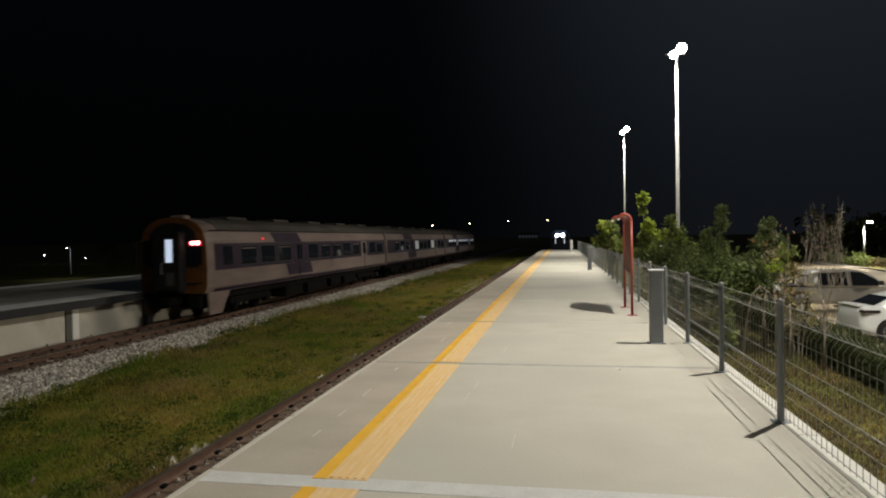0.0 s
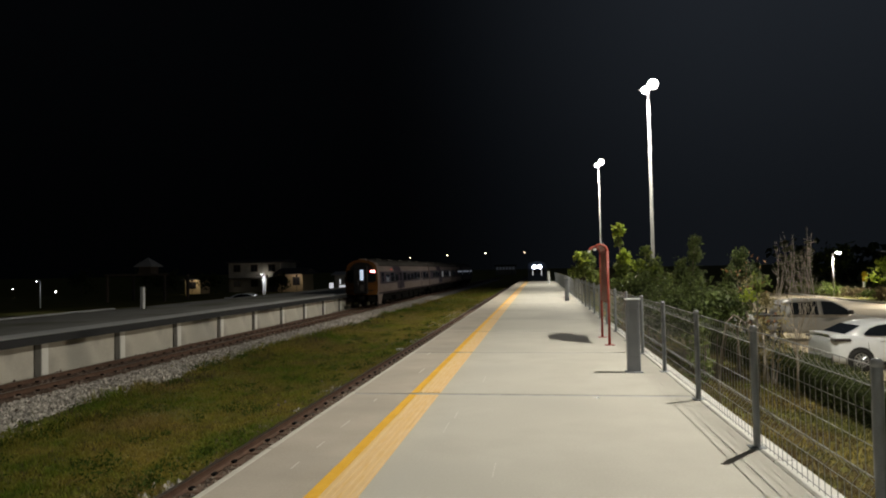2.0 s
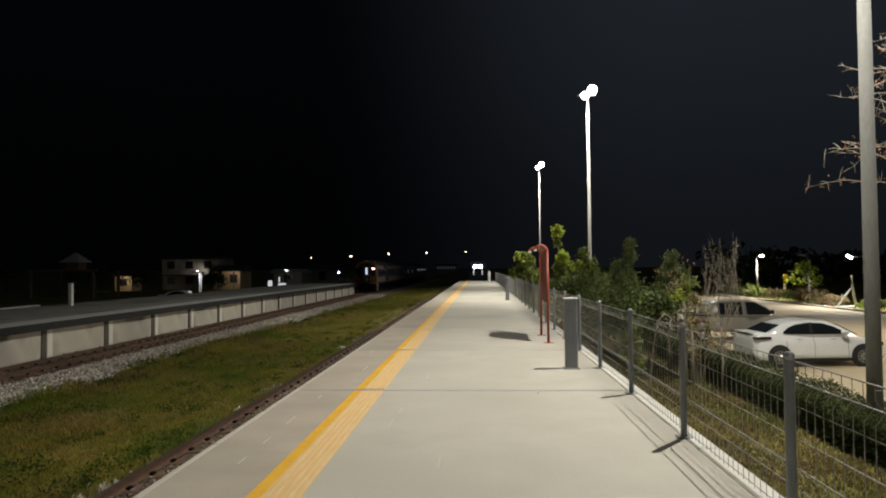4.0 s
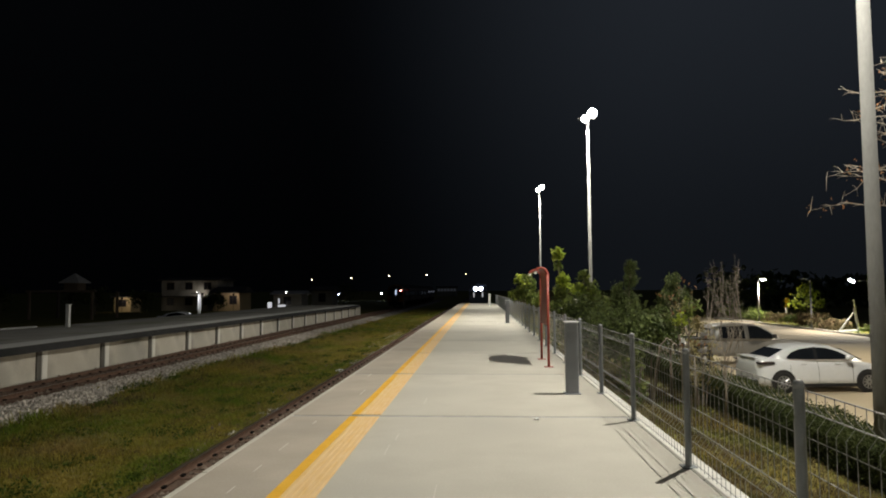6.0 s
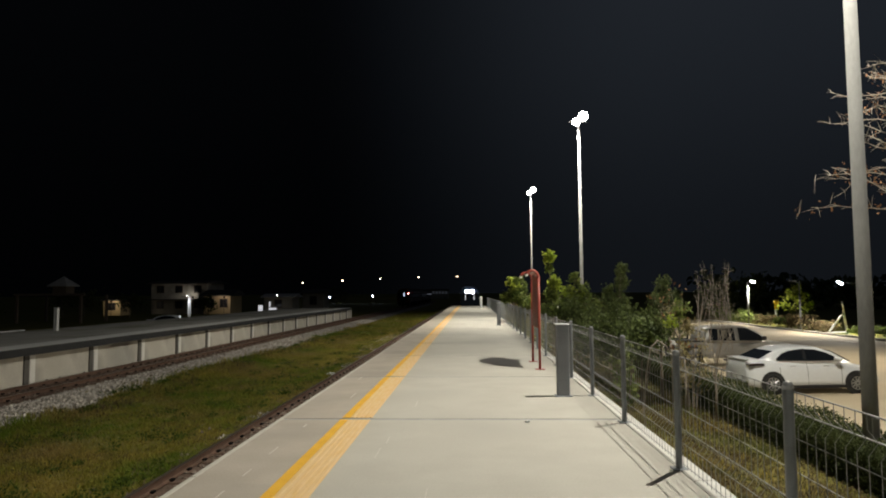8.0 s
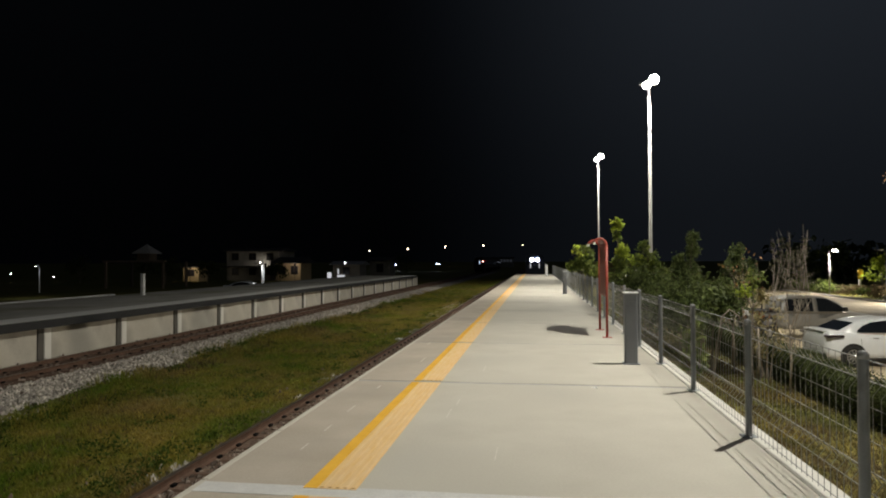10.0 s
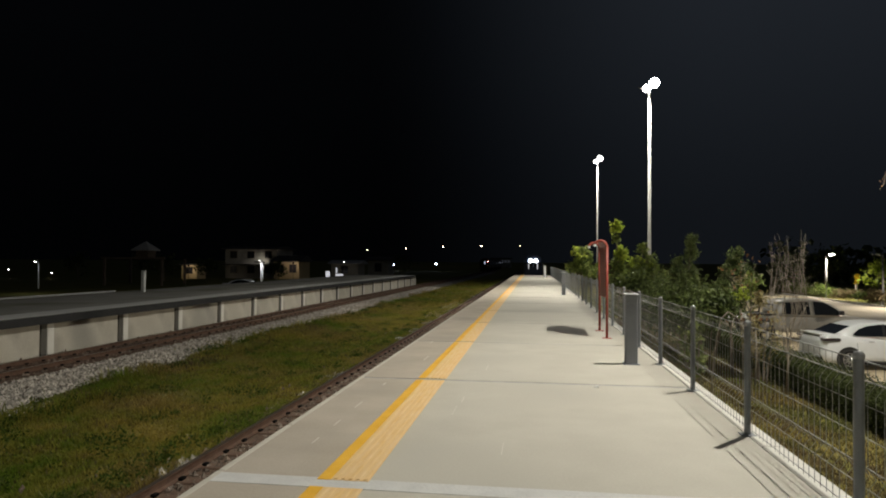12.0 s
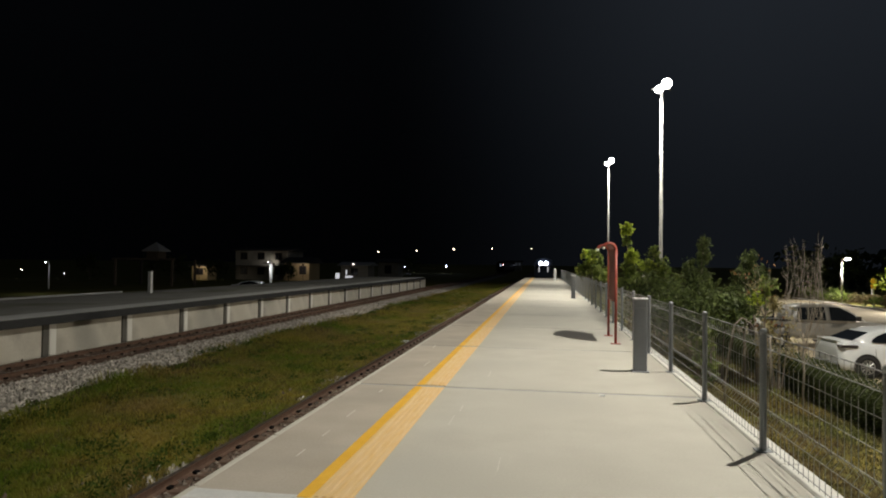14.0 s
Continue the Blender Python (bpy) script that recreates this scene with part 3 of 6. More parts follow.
def build_platform():
    base = Mesh()
    base.box(EDGE + 0.1, 2.8, -26, PLATFORM_END, -1.5, -0.16)
    floor = tagged(part("platform", base, CONCRETE), "raised concrete railway platform with a yellow safety strip", "platform", kind="structure")
    y = SLAB0 - 5 * SLAB
    while y < PLATFORM_END - 0.5:
        y1 = min(y + SLAB, PLATFORM_END)
        part("slab", Mesh().box(-0.985, 2.66, y + 0.045, y1 - 0.045, -0.2, 0.0, 0.008), CONCRETE, floor)
        part("edge_slab", Mesh().box(EDGE, -0.988, y + 0.045, y1 - 0.045, -0.2, 0.0, 0.004), CONCRETE_TAN, floor)
        wide = abs(y1 - 4.31) < 0.2
        part("joint_strip", Mesh().box(EDGE + 0.01, 2.65, y1 - 0.044 - (0.06 if wide else 0), y1 + 0.044 + (0.06 if wide else 0), -0.2,
                                       0.003 if wide else -0.006), JOINT_PALE if wide else JOINT, floor)
        gap = 0.1 if wide else 0.06
        part("yellow_line", Mesh().box(-0.99, -0.885, y + gap, y1 - gap, 0.001, 0.006), YELLOW, floor, "bright yellow painted line")
        strip = Mesh().box(-0.884, -0.59, y + gap, y1 - gap, 0.001, 0.005)
        for i in range(5):
            x = -0.868 + 0.058 * i
            strip.box(x, x + 0.032, y + gap + 0.02, y1 - gap - 0.02, 0.005, 0.011, 0.003)
        part("tactile_strip", strip, TACTILE, floor, "worn pale-yellow ribbed tactile paving")
        y = y1
    # pale scuffs dragged along the slabs
    for x, ya, yb, w in ((-1.36, 5.3, 5.5, 0.012), (-1.36, 5.95, 6.18, 0.012), (-1.37, 6.75, 7.08, 0.014), (-1.37, 8.12, 8.3, 0.02), (-0.25, 6.6, 7.05, 0.012), (-0.22, 7.25, 7.6, 0.014),
                         (-1.2, 10.4, 10.9, 0.016), (-1.45, 12.6, 13.0, 0.018), (0.35, 5.2, 5.6, 0.01), (-0.1, 9.6, 10.1, 0.014)):
        part("scuff", Mesh().box(x, x + w, ya, yb, 0.0005, 0.0025), SCUFF, floor, "pale scuff on the concrete")
    # the paler nosing along the edge
    y = -26.0
    nose = Mesh().box(0, 0.07, 0.004, 1.446, -0.22, 0.004, 0.012).data("nosing", CONCRETE)
    while y < PLATFORM_END - 1:
        ob = part("nosing", nose, None, floor)
        ob.location = (EDGE - 0.03, y, 0)
        y += 1.45
    # kerb under the fence
    kerb = Mesh().box(0, 0.19, 0.006, 2.184, -0.5, 0.012, 0.012).data("kerb_stone", KERB)
    y = 6.24 - 15 * 2.19 - 0.4
    while y < PLATFORM_END:
        part("kerb_stone", kerb, None, floor).location = (2.665, y, 0)
        y += 2.19


def fence_panel():
    """Welded wire panel, 2.17 m long, folded into V beams below the top and near the foot."""
    m = Mesh()
    top, beams = 1.04, (0.895, 0.305)

    def xoff(z):
        return sum(0.05 * max(0, 1 - abs(z - b) / 0.065) for b in beams)
    zs = [0.03, 0.24, 0.305, 0.37, 0.83, 0.895, 0.96, top]
    for i in range(22):
        m.tube([(xoff(z), 0.035 + i * 0.1, z) for z in zs], 0.0026, 4, False)
    for z in (0.05, 0.24, 0.37, 0.555, 0.757, 0.895, 1.035):
        m.tube([(xoff(z) + 0.005, 0.0, z), (xoff(z) + 0.005, 2.17, z)], 0.005 if z in (0.37, 0.895, 1.035) else 0.0038, 5, False)
    return m.data("wire_panel", WIRE)


def scrap(name, x, y, z, size, label, seed):
    """A crumpled piece of litter."""
    rng = np.random.default_rng(seed)
    t = thing(name, (x, y, z), label, "litter")
    m = Mesh()
    for j in range(5):
        for i in range(5):
            m.v.append((size * (i / 4 - 0.5), size * (j / 4 - 0.5), 0.002 + size * 0.28 * rng.random()))
    m.f = [(j * 5 + i, j * 5 + i + 1, j * 5 + i + 6, j * 5 + i + 5) for j in range(4) for i in range(4)]
    k = len(m.v)
    m.v += [(x0, y0, z0 - 0.002) for x0, y0, z0 in m.v[:25]]
    m.f += [tuple(q + k for q in f[::-1]) for f in m.f[:16]]
    part("sheet", m, WHITE_POST, t)


def build_litter():
    scrap("paper_scrap", 1.44, 8.46, 0, 0.07, "small white scrap of paper on the platform", 1)
    scrap("plastic_bag", -4.3, 23.4, -1.24, 0.3, "crumpled white plastic bag beside the rail", 2)


def build_fence():
    fence = thing("wire_mesh_fence", (2.66, 0, 0.004), "dark grey welded wire mesh fence along the platform", "fence")
    post = Mesh().lathe([(0.0, 1.075), (0.029, 1.075), (0.031, 1.06), (0.031, 0.0)], (0, 0, 0), n=14).data("post", STEEL_GREY, True)
    cap = Mesh().lathe([(0.0, 1.1), (0.022, 1.096), (0.034, 1.08), (0.034, 1.05), (0.031, 1.05)], (0, 0, 0), n=14).data("post_cap", POST_CAP, True)
    plate = Mesh().box(-0.07, 0.07, -0.07, 0.07, 0, 0.012, 0.004).data("base_plate", STEEL_GREY)
    panel = fence_panel()
    y = 6.24 - 6 * 2.19
    while y < PLATFORM_END:
        p = part("post", post, None, fence)
        p.location = (0, y, 0)
        part("post_cap", cap, None, p)
        part("base_plate", plate, None, p)
        part("wire_panel", panel, None, fence).location = (0.03, y + 0.01, 0)
        y += 2.19
    end = thing("end_post", (1.75, 71.0, 0), "white post at the far end of the platform", "post")
    part("pole", Mesh().box(-0.12, 0.12, -0.06, 0.06, 0, 1.25, 0.02), WHITE_POST, end)
    part("cap", Mesh().box(-0.13, 0.13, -0.07, 0.07, 1.25, 1.28, 0.01), WHITE_POST, end)


def build_bollards():
    made = None
    for x, y in ((2.19, 10.58), (2.1, 33.2)):
        if made:
            copy_thing(made, Matrix.Translation((x, y, 0)))
            continue
        b = made = thing("cable_pillar", (x, y, 0), "grey painted steel pillar box beside the fence", "pillar", "platform pillars")
        part("body", Mesh().box(-0.1, 0.1, -0.07, 0.07, 0.02, 1.13, 0.012), BOX_GREY, b)
        part("top_plate", Mesh().box(-0.115, 0.115, -0.085, 0.085, 1.13, 1.15, 0.006), CAP, b, "pale top plate")
        part("foot_plate", Mesh().box(-0.13, 0.13, -0.1, 0.1, 0, 0.02, 0.005), BOX_GREY, b)
        part("door", Mesh().box(-0.07, 0.07, -0.078, -0.07, 0.25, 1.0, 0.004), BOX_GREY, b)


def build_notice_board():
    b = thing("hooded_board", (2.2, 15.05, 0), "red steel notice board on two legs with a curved hood", "notice board")
    arc = [(-0.14 + 0.14 * math.cos(a), 1.97 + 0.16 * math.sin(a)) for a in (math.pi * k / 12 for k in range(11))]
    for y in (-0.8, 0.8):
        leg = part("leg", Mesh().tube([(0, y, 0.0), (0, y, 2.0)], 0.028, 10), RED, b, smooth=True)
        part("base_plate", Mesh().box(-0.1, 0.1, y - 0.1, y + 0.1, 0, 0.012, 0.004), RED, leg)
        rim = part("curved_arm", Mesh().tube([(x, y, z) for x, z in arc], 0.028, 8), RED, b, smooth=True)
        # a pale tip on each arm stands in for the glint there
        part("end_glint", Mesh().lathe([(0.001, -0.03), (0.03, -0.025), (0.032, 0.02), (0.001, 0.02)], (arc[-1][0], y, arc[-1][1] - 0.02), n=10), CAP, rim, "pale tip painted for the glint at the arm end")
    board = part("board", Mesh().box(-0.012, 0.012, -0.74, 0.7, 0.9, 2.0, 0.004), RED_DULL, b, "dull pinkish red board")
    for z in (0.875, 1.985):
        part("board_frame", Mesh().box(-0.022, 0.022, -0.775, 0.775, z, z + 0.025, 0.004), RED, board)
    # the sheet of the hood bends over towards the platform
    m = Mesh()
    for rim_r in (1.0, 0.93):
        for k, (x, z) in enumerate(arc):
            for y in (-0.77 + 0.04 * k, 0.77 - 0.06 * k):
                m.v.append((-0.14 + (x + 0.14) * rim_r, y, 1.97 + (z - 1.97) * rim_r))
    n = len(arc)
    for k in range(n - 1):
        m.f += [(2 * k, 2 * k + 1, 2 * k + 3, 2 * k + 2), (2 * (n + k), 2 * (n + k) + 2, 2 * (n + k) + 3, 2 * (n + k) + 1),
                (2 * k, 2 * k + 2, 2 * (n + k) + 2, 2 * (n + k)), (2 * k + 1, 2 * (n + k) + 1, 2 * (n + k) + 3, 2 * k + 3)]
    m.f += [(0, 2 * n, 2 * n + 1, 1), (2 * n - 2, 2 * n - 1, 4 * n - 1, 4 * n - 2)]
    part("hood", m, RED, b)


def mast(x, y, ground, top, r):
    m = thing("lamp_mast", (x, y, ground), "tall tapered galvanised mast with two white floodlights", "lamp post", "platform lamp masts")
    h = top - ground
    part("pole", Mesh().tube([(0, 0, 0), (0, 0, 1.2), (0, 0, h)], [r, r * 0.97, r * 0.7], 20), GALV, m, smooth=True)
    part("base_plate", Mesh().box(-r * 1.7, r * 1.7, -r * 1.7, r * 1.7, 0, 0.03, 0.01), GALV, m)
    part("service_door", Mesh().box(-0.05, 0.05, -r - 0.012, -r + 0.03, 0.6, 1.0, 0.004), GALV, m)
    part("cross_arm", Mesh().box(-0.55, 0.45, -0.04, 0.04, h - 0.12, h - 0.04, 0.01), GALV, m)
    for dx, dz, s in ((0.24, 0.18, 0.9), (-0.16, -0.12, 0.7)):
        f = part("floodlight", Mesh().box(dx - 0.28 * s, dx + 0.28 * s, -0.16 * s, 0.2 * s, h + dz - 0.1 * s, h + dz + 0.12 * s, 0.04), BOX_GREY, m)
        part("lamp_face", Mesh().lathe([(0.001, 0.0), (0.27 * s, 0.0), (0.3 * s, -0.02), (0.3 * s, -0.05), (0.001, -0.05)], (dx, -0.19 * s, h + dz), "y", 18), LED, f, "glowing white lamp face")
        part("lamp_lens", Mesh().box(dx - 0.25 * s, dx + 0.25 * s, -0.15 * s, 0.18 * s, h + dz - 0.1 * s - 0.015, h + dz - 0.1 * s - 0.004), LED, f, "glowing white lamp face")
        part("bracket", Mesh().tube([(dx, 0.05, h - 0.08), (dx, 0.05, h + dz - 0.08 * s)], 0.02, 6), GALV, f)


# ---------------------------------------------------------------- trees and hedges
def tree(x, y, z0, height, spread, leaves, mat, label, seed, size=0.16, low=0.3, bark=None, lit=0, limbs=9, thick=1.0):
    rng = np.random.default_rng(seed)
    t = thing("tree", (x, y, z0), label, "tree", "trees by the fence")
    bark = bark or BARK
    bend = rng.normal(0, 0.06, 2) * height
    line = [(bend[0] * k * k, bend[1] * k * k, height * 0.86 * k) for k in (0, 0.15, 0.35, 0.6, 0.8, 1)]
    r = (0.018 * height + 0.012) * thick
    part("trunk", Mesh().tube(line, [r, r * 0.85, r * 0.7, r * 0.5, r * 0.3, r * 0.12], 8), bark, t, smooth=True)
    tips = []
    for i in range(limbs):
        k = low + (0.95 - low) * (i + 0.5) / limbs
        a = i * 2.4 + rng.normal(0, 0.4)
        base = Vector((bend[0] * k * k, bend[1] * k * k, height * 0.86 * k))
        reach = spread * (1.15 - 0.75 * k) * rng.uniform(0.7, 1.2)
        out = Vector((math.cos(a), math.sin(a), rng.uniform(0.35, 0.9)))
        mid, tip = base + out * reach * 0.5, base + out * reach + Vector((0, 0, 0.15 * reach))
        part("limb", Mesh().tube([base, mid, tip], [r * 0.4, r * 0.28, r * 0.1], 5), bark, t)
        tips += [mid, tip, tip, (mid + tip) / 2]
    tips.append(Vector((bend[0], bend[1], height * 0.9)))
    tips.append(Vector((bend[0], bend[1], height * 0.84)))
    tp = np.array([tuple(p) for p in tips])

    def where(n):
        pick = tp[rng.integers(0, len(tp), n)]
        return pick + rng.normal(0, 1, (n, 3)) * np.array([0.17, 0.17, 0.14]) * spread
    part("crown", flakes(leaves, where, np.full(leaves, size), 1.0, 0.55, rng, -0.3), mat, t)
    if lit:
        def high(n):
            pick = tp[len(tp) - 1 - rng.integers(0, max(2, len(tp) // 3), n)]
            return pick + rng.normal(0, 1, (n, 3)) * 0.16 * spread
        part("lit_leaves", flakes(lit, high, np.full(lit, size), 1.0, 0.6, rng, 0.2), LEAF_LIGHT, t, "light green leaves, paler as if lamplit")
    return t


def lobed_tree(x, y, z0, lobes, mat, label, seed, size=0.1, droop=0.9, bark=None, slim=0.34):
    """A young tree: a thin trunk, one limb to each lobe of the crown and drooping leaves in small sprays.
    lobes: (across, height over the foot, half width, half height, leaves, own leaf material or None)."""
    rng = np.random.default_rng(seed)
    t = thing("tree", (x, y, z0), label, "tree", "trees by the fence")
    bark = bark or BARK
    top = max(h for _, h, *_ in lobes)
    lean = [dx for dx, h, *_ in lobes if h == top][0]
    line = [(lean * k * k + 0.03 * math.sin(5 * k + seed), 0.03 * math.sin(4 * k + 1), top * k) for k in (0, 0.2, 0.4, 0.6, 0.8, 1)]
    part("trunk", Mesh().tube(line, [0.042, 0.037, 0.03, 0.023, 0.016, 0.006], 8), bark, t, smooth=True)
    for dx, h, rx, rz, count, own in lobes:
        k = max(0.12, (h - rz) / top * 0.9)
        base = Vector((lean * k * k, 0, top * k))
        end = Vector((dx, rng.normal(0, 0.1), h))
        limb = part("limb", Mesh().tube([base, base.lerp(end, 0.5) + Vector((0, 0, -0.05)), end], [0.014, 0.01, 0.005], 5), bark, t)
        ns = max(8, count // 24)
        ball = rng.normal(0, 1, (ns, 3))
        ball *= (rng.random(ns) ** 0.45 / np.linalg.norm(ball, axis=1))[:, None]
        sprays = np.array([dx, end.y, h]) + ball * np.array([rx, rx, rz])
        twigs = Mesh()
        for q in sprays[:40]:
            twigs.tube([end, end.lerp(Vector(q), 0.6) + Vector((0, 0, 0.03)), q], [0.004, 0.003, 0.0015], 4)
        tagged(part("twig", twigs, bark, limb), kind="stuff")

        def where(n):
            off = rng.normal(0, 1, (n, 3)) * np.array([0.055, 0.055, 0.07])
            off[:, 2] -= 0.04
            return sprays[rng.integers(0, ns, n)] + off
        part("crown", flakes(count, where, np.full(count, size), 1.0, slim, rng, -droop), own or mat, t, "light green leaves, paler as if lamplit" if own is LEAF_LIGHT else "")
    return t


def shrub(x, y, z0, rx, ry, h, leaves, mat, label, seed, size=0.14, category="bush", low=0.3):
    rng = np.random.default_rng(seed)
    s = thing("shrub", (x, y, z0), label, category, "shrubs")
    for i in range(7):
        a = i * 0.9
        stem = Mesh().tube([(0.1 * math.cos(a), 0.1 * math.sin(a), 0), (rx * 0.6 * math.cos(a), ry * 0.6 * math.sin(a), h * 0.75)], [0.02, 0.006], 5)
        part("stem", stem, BARK, s)
    lumps = np.column_stack([rng.uniform(-0.7, 0.7, 14) * rx, rng.uniform(-0.7, 0.7, 14) * ry, rng.uniform(low, 0.85, 14) * h])

    def where(n):
        p = lumps[rng.integers(0, 14, n)] + rng.normal(0, 1, (n, 3)) * np.array([0.2 * rx, 0.2 * ry, 0.11 * h * (1.25 - low)])
        p[:, 2] = np.clip(p[:, 2], 0.03, h * 1.2)
        return p
    part("foliage", flakes(leaves, where, np.full(leaves, size), 1.0, 0.5, rng, 0.1), mat, s)
    return s


def hedge(x0, x1, y0, y1, z0, h, leaves, mat, label, seed):
    rng = np.random.default_rng(seed)
    g = thing("hedge", ((x0 + x1) / 2, (y0 + y1) / 2, z0), label, "hedge", "hedges")
    a, b = (x1 - x0) / 2, (y1 - y0) / 2
    core = Mesh().box(-a * 0.75, a * 0.75, -b, b, 0.0, h * 0.8, 0.1)
    part("core", core, HEDGE_LEAF, g)

    def where(n):
        u = rng.uniform(-1, 1, (n, 3))
        face = rng.integers(0, 3, n)
        u[face == 0, 2] = 1
        u[face == 1, 0] = -1
        u[face == 2, 0] = np.sign(u[face == 2, 0])
        wob = np.array([noise.noise(Vector((q * b * 0.8, seed, 0))) for q in u[:, 1]])
        return np.column_stack([u[:, 0] * a * (0.9 + 0.15 * wob), u[:, 1] * b, (u[:, 2] * 0.5 + 0.5) * h * (0.92 + 0.14 * wob)]) + rng.normal(0, 0.04, (n, 3))
    part("foliage", flakes(leaves, where, np.full(leaves, 0.052), 1.0, 0.5, rng, 0.2), mat, g)


def bare_tree(x, y, z0, height, stems, seed, label, leaves=0, lean=(0, 0), width=0.35):
    rng = np.random.default_rng(seed)
    t = thing("bare_tree", (x, y, z0), label, "tree")
    part("trunk", Mesh().tube([(0, 0, 0), (0.03, 0, height * 0.2), (0.02, 0.02, height * 0.42)], [0.03, 0.024, 0.016], 7), BARK_PALE, t, smooth=True)
    tips = []
    for i in range(stems):
        a = rng.uniform(0, 6.28)
        s = rng.uniform(0.15, 0.42) * height
        e = Vector((math.cos(a) * width * rng.uniform(0.4, 1.2) + lean[0], math.sin(a) * width * rng.uniform(0.4, 1.2) + lean[1], height * rng.uniform(0.75, 1.03)))
        b = Vector((0.02, 0, s))
        m1 = b.lerp(e, 0.4) + Vector((math.cos(a + 0.5) * 0.26, math.sin(a + 0.5) * 0.26, -0.05))
        m2 = b.lerp(e, 0.75) + Vector(rng.normal(0, 0.05, 3))
        br = part("branch", Mesh().tube([b, m1, m2, e], [0.005, 0.004, 0.003, 0.0014], 5), BARK_PALE, t)
        tips += [m1, m2, e]
        tw = Mesh()
        for _ in range(4):
            q = m1.lerp(e, rng.uniform(0, 0.9))
            d = Vector(rng.normal(0, 1, 3))
            d.z = abs(d.z)
            tw.tube([q, q + d.normalized() * rng.uniform(0.1, 0.22)], [0.003, 0.0012], 4)
        tagged(part("twig", tw, BARK_PALE, br), kind="stuff")
    if leaves:
        tp = np.array([tuple(p) for p in tips])
        part("withered_leaves", flakes(leaves, lambda n: tp[rng.integers(0, len(tp), n)] + rng.normal(0, 0.12, (n, 3)), np.full(leaves, 0.11), 1.0, 0.5, rng, -0.6),
             LEAF_BROWN, t, "curled brown leaves")
    return t


def dead_tree(x, y, z0, height, reach, seed, label):
    """A half-dead tree: a thin trunk, many crooked side branches and a few curled leaves."""
    rng = np.random.default_rng(seed)
    t = thing("withered_tree", (x, y, z0), label, "tree")
    part("trunk", Mesh().tube([(0.1 * math.sin(k * 0.9), 0.06 * math.cos(k), height * k / 7) for k in range(8)],
                              [0.09, 0.08, 0.07, 0.06, 0.045, 0.03, 0.02, 0.008], 8), BARK_PALE, t, smooth=True)
    spots = []
    for i in range(46):
        h = height * (0.57 + 0.42 * i / 46)
        a = i * 2.4 + rng.normal(0, 0.3)
        q = Vector((0.1 * math.sin(7 * h / height * 0.9), 0, h))
        d = Vector((math.cos(a), math.sin(a), 0.45))
        line, n = [q.copy()], 6
        ln = reach * (1.1 - 0.5 * i / 46) * rng.uniform(0.7, 1.2)
        tw = Mesh()
        for k in range(n):
            d = (d + Vector(rng.normal(0, 0.22, 3)) + Vector((0, 0, -0.05))).normalized()
            q = q + d * ln / n
            line.append(q.copy())
            for _ in range(2):
                e = (d + Vector(rng.normal(0, 0.7, 3))).normalized() * rng.uniform(0.1, 0.28)
                tw.tube([q, q + e * 0.5 + Vector((0, 0, 0.02)), q + e], [0.006, 0.004, 0.002], 4)
        br = part("branch", Mesh().tube(line, [0.013 - 0.0017 * k for k in range(n + 1)], 5), BARK_PALE, t)
        tagged(part("twig", tw, BARK_PALE, br), kind="stuff")
        if rng.random() < 0.6:
            spots += [tuple(p) for p in line[2:]]
    sp = np.array(spots)
    part("withered_leaves", flakes(900, lambda n: sp[rng.integers(0, len(sp), n)] + rng.normal(0, 0.07, (n, 3)), np.full(900, 0.06), 1.0, 0.5, rng, -0.6), LEAF_BROWN, t, "curled brown leaves")


def arched_branch():
    t = thing("dead_branch", (3.5, 10.7, -0.75), "pale dead branch arching behind the fence", "branch")
    line = [(0, 0, 0), (-0.02, 0, 0.55), (0.03, 0, 1.05), (0.12, 0.02, 1.5), (0.24, 0.03, 1.62), (0.38, 0.03, 1.52), (0.55, 0.02, 1.15), (0.62, 0, 0.75)]
    part("stem", Mesh().tube(line, [0.016, 0.015, 0.014, 0.012, 0.011, 0.009, 0.007, 0.003], 6), BARK_PALE, t, smooth=True)
    part("side_twig", Mesh().tube([line[3], (0.3, 0.05, 1.2), (0.36, 0.06, 0.8)], [0.008, 0.005, 0.002], 5), BARK_PALE, t)


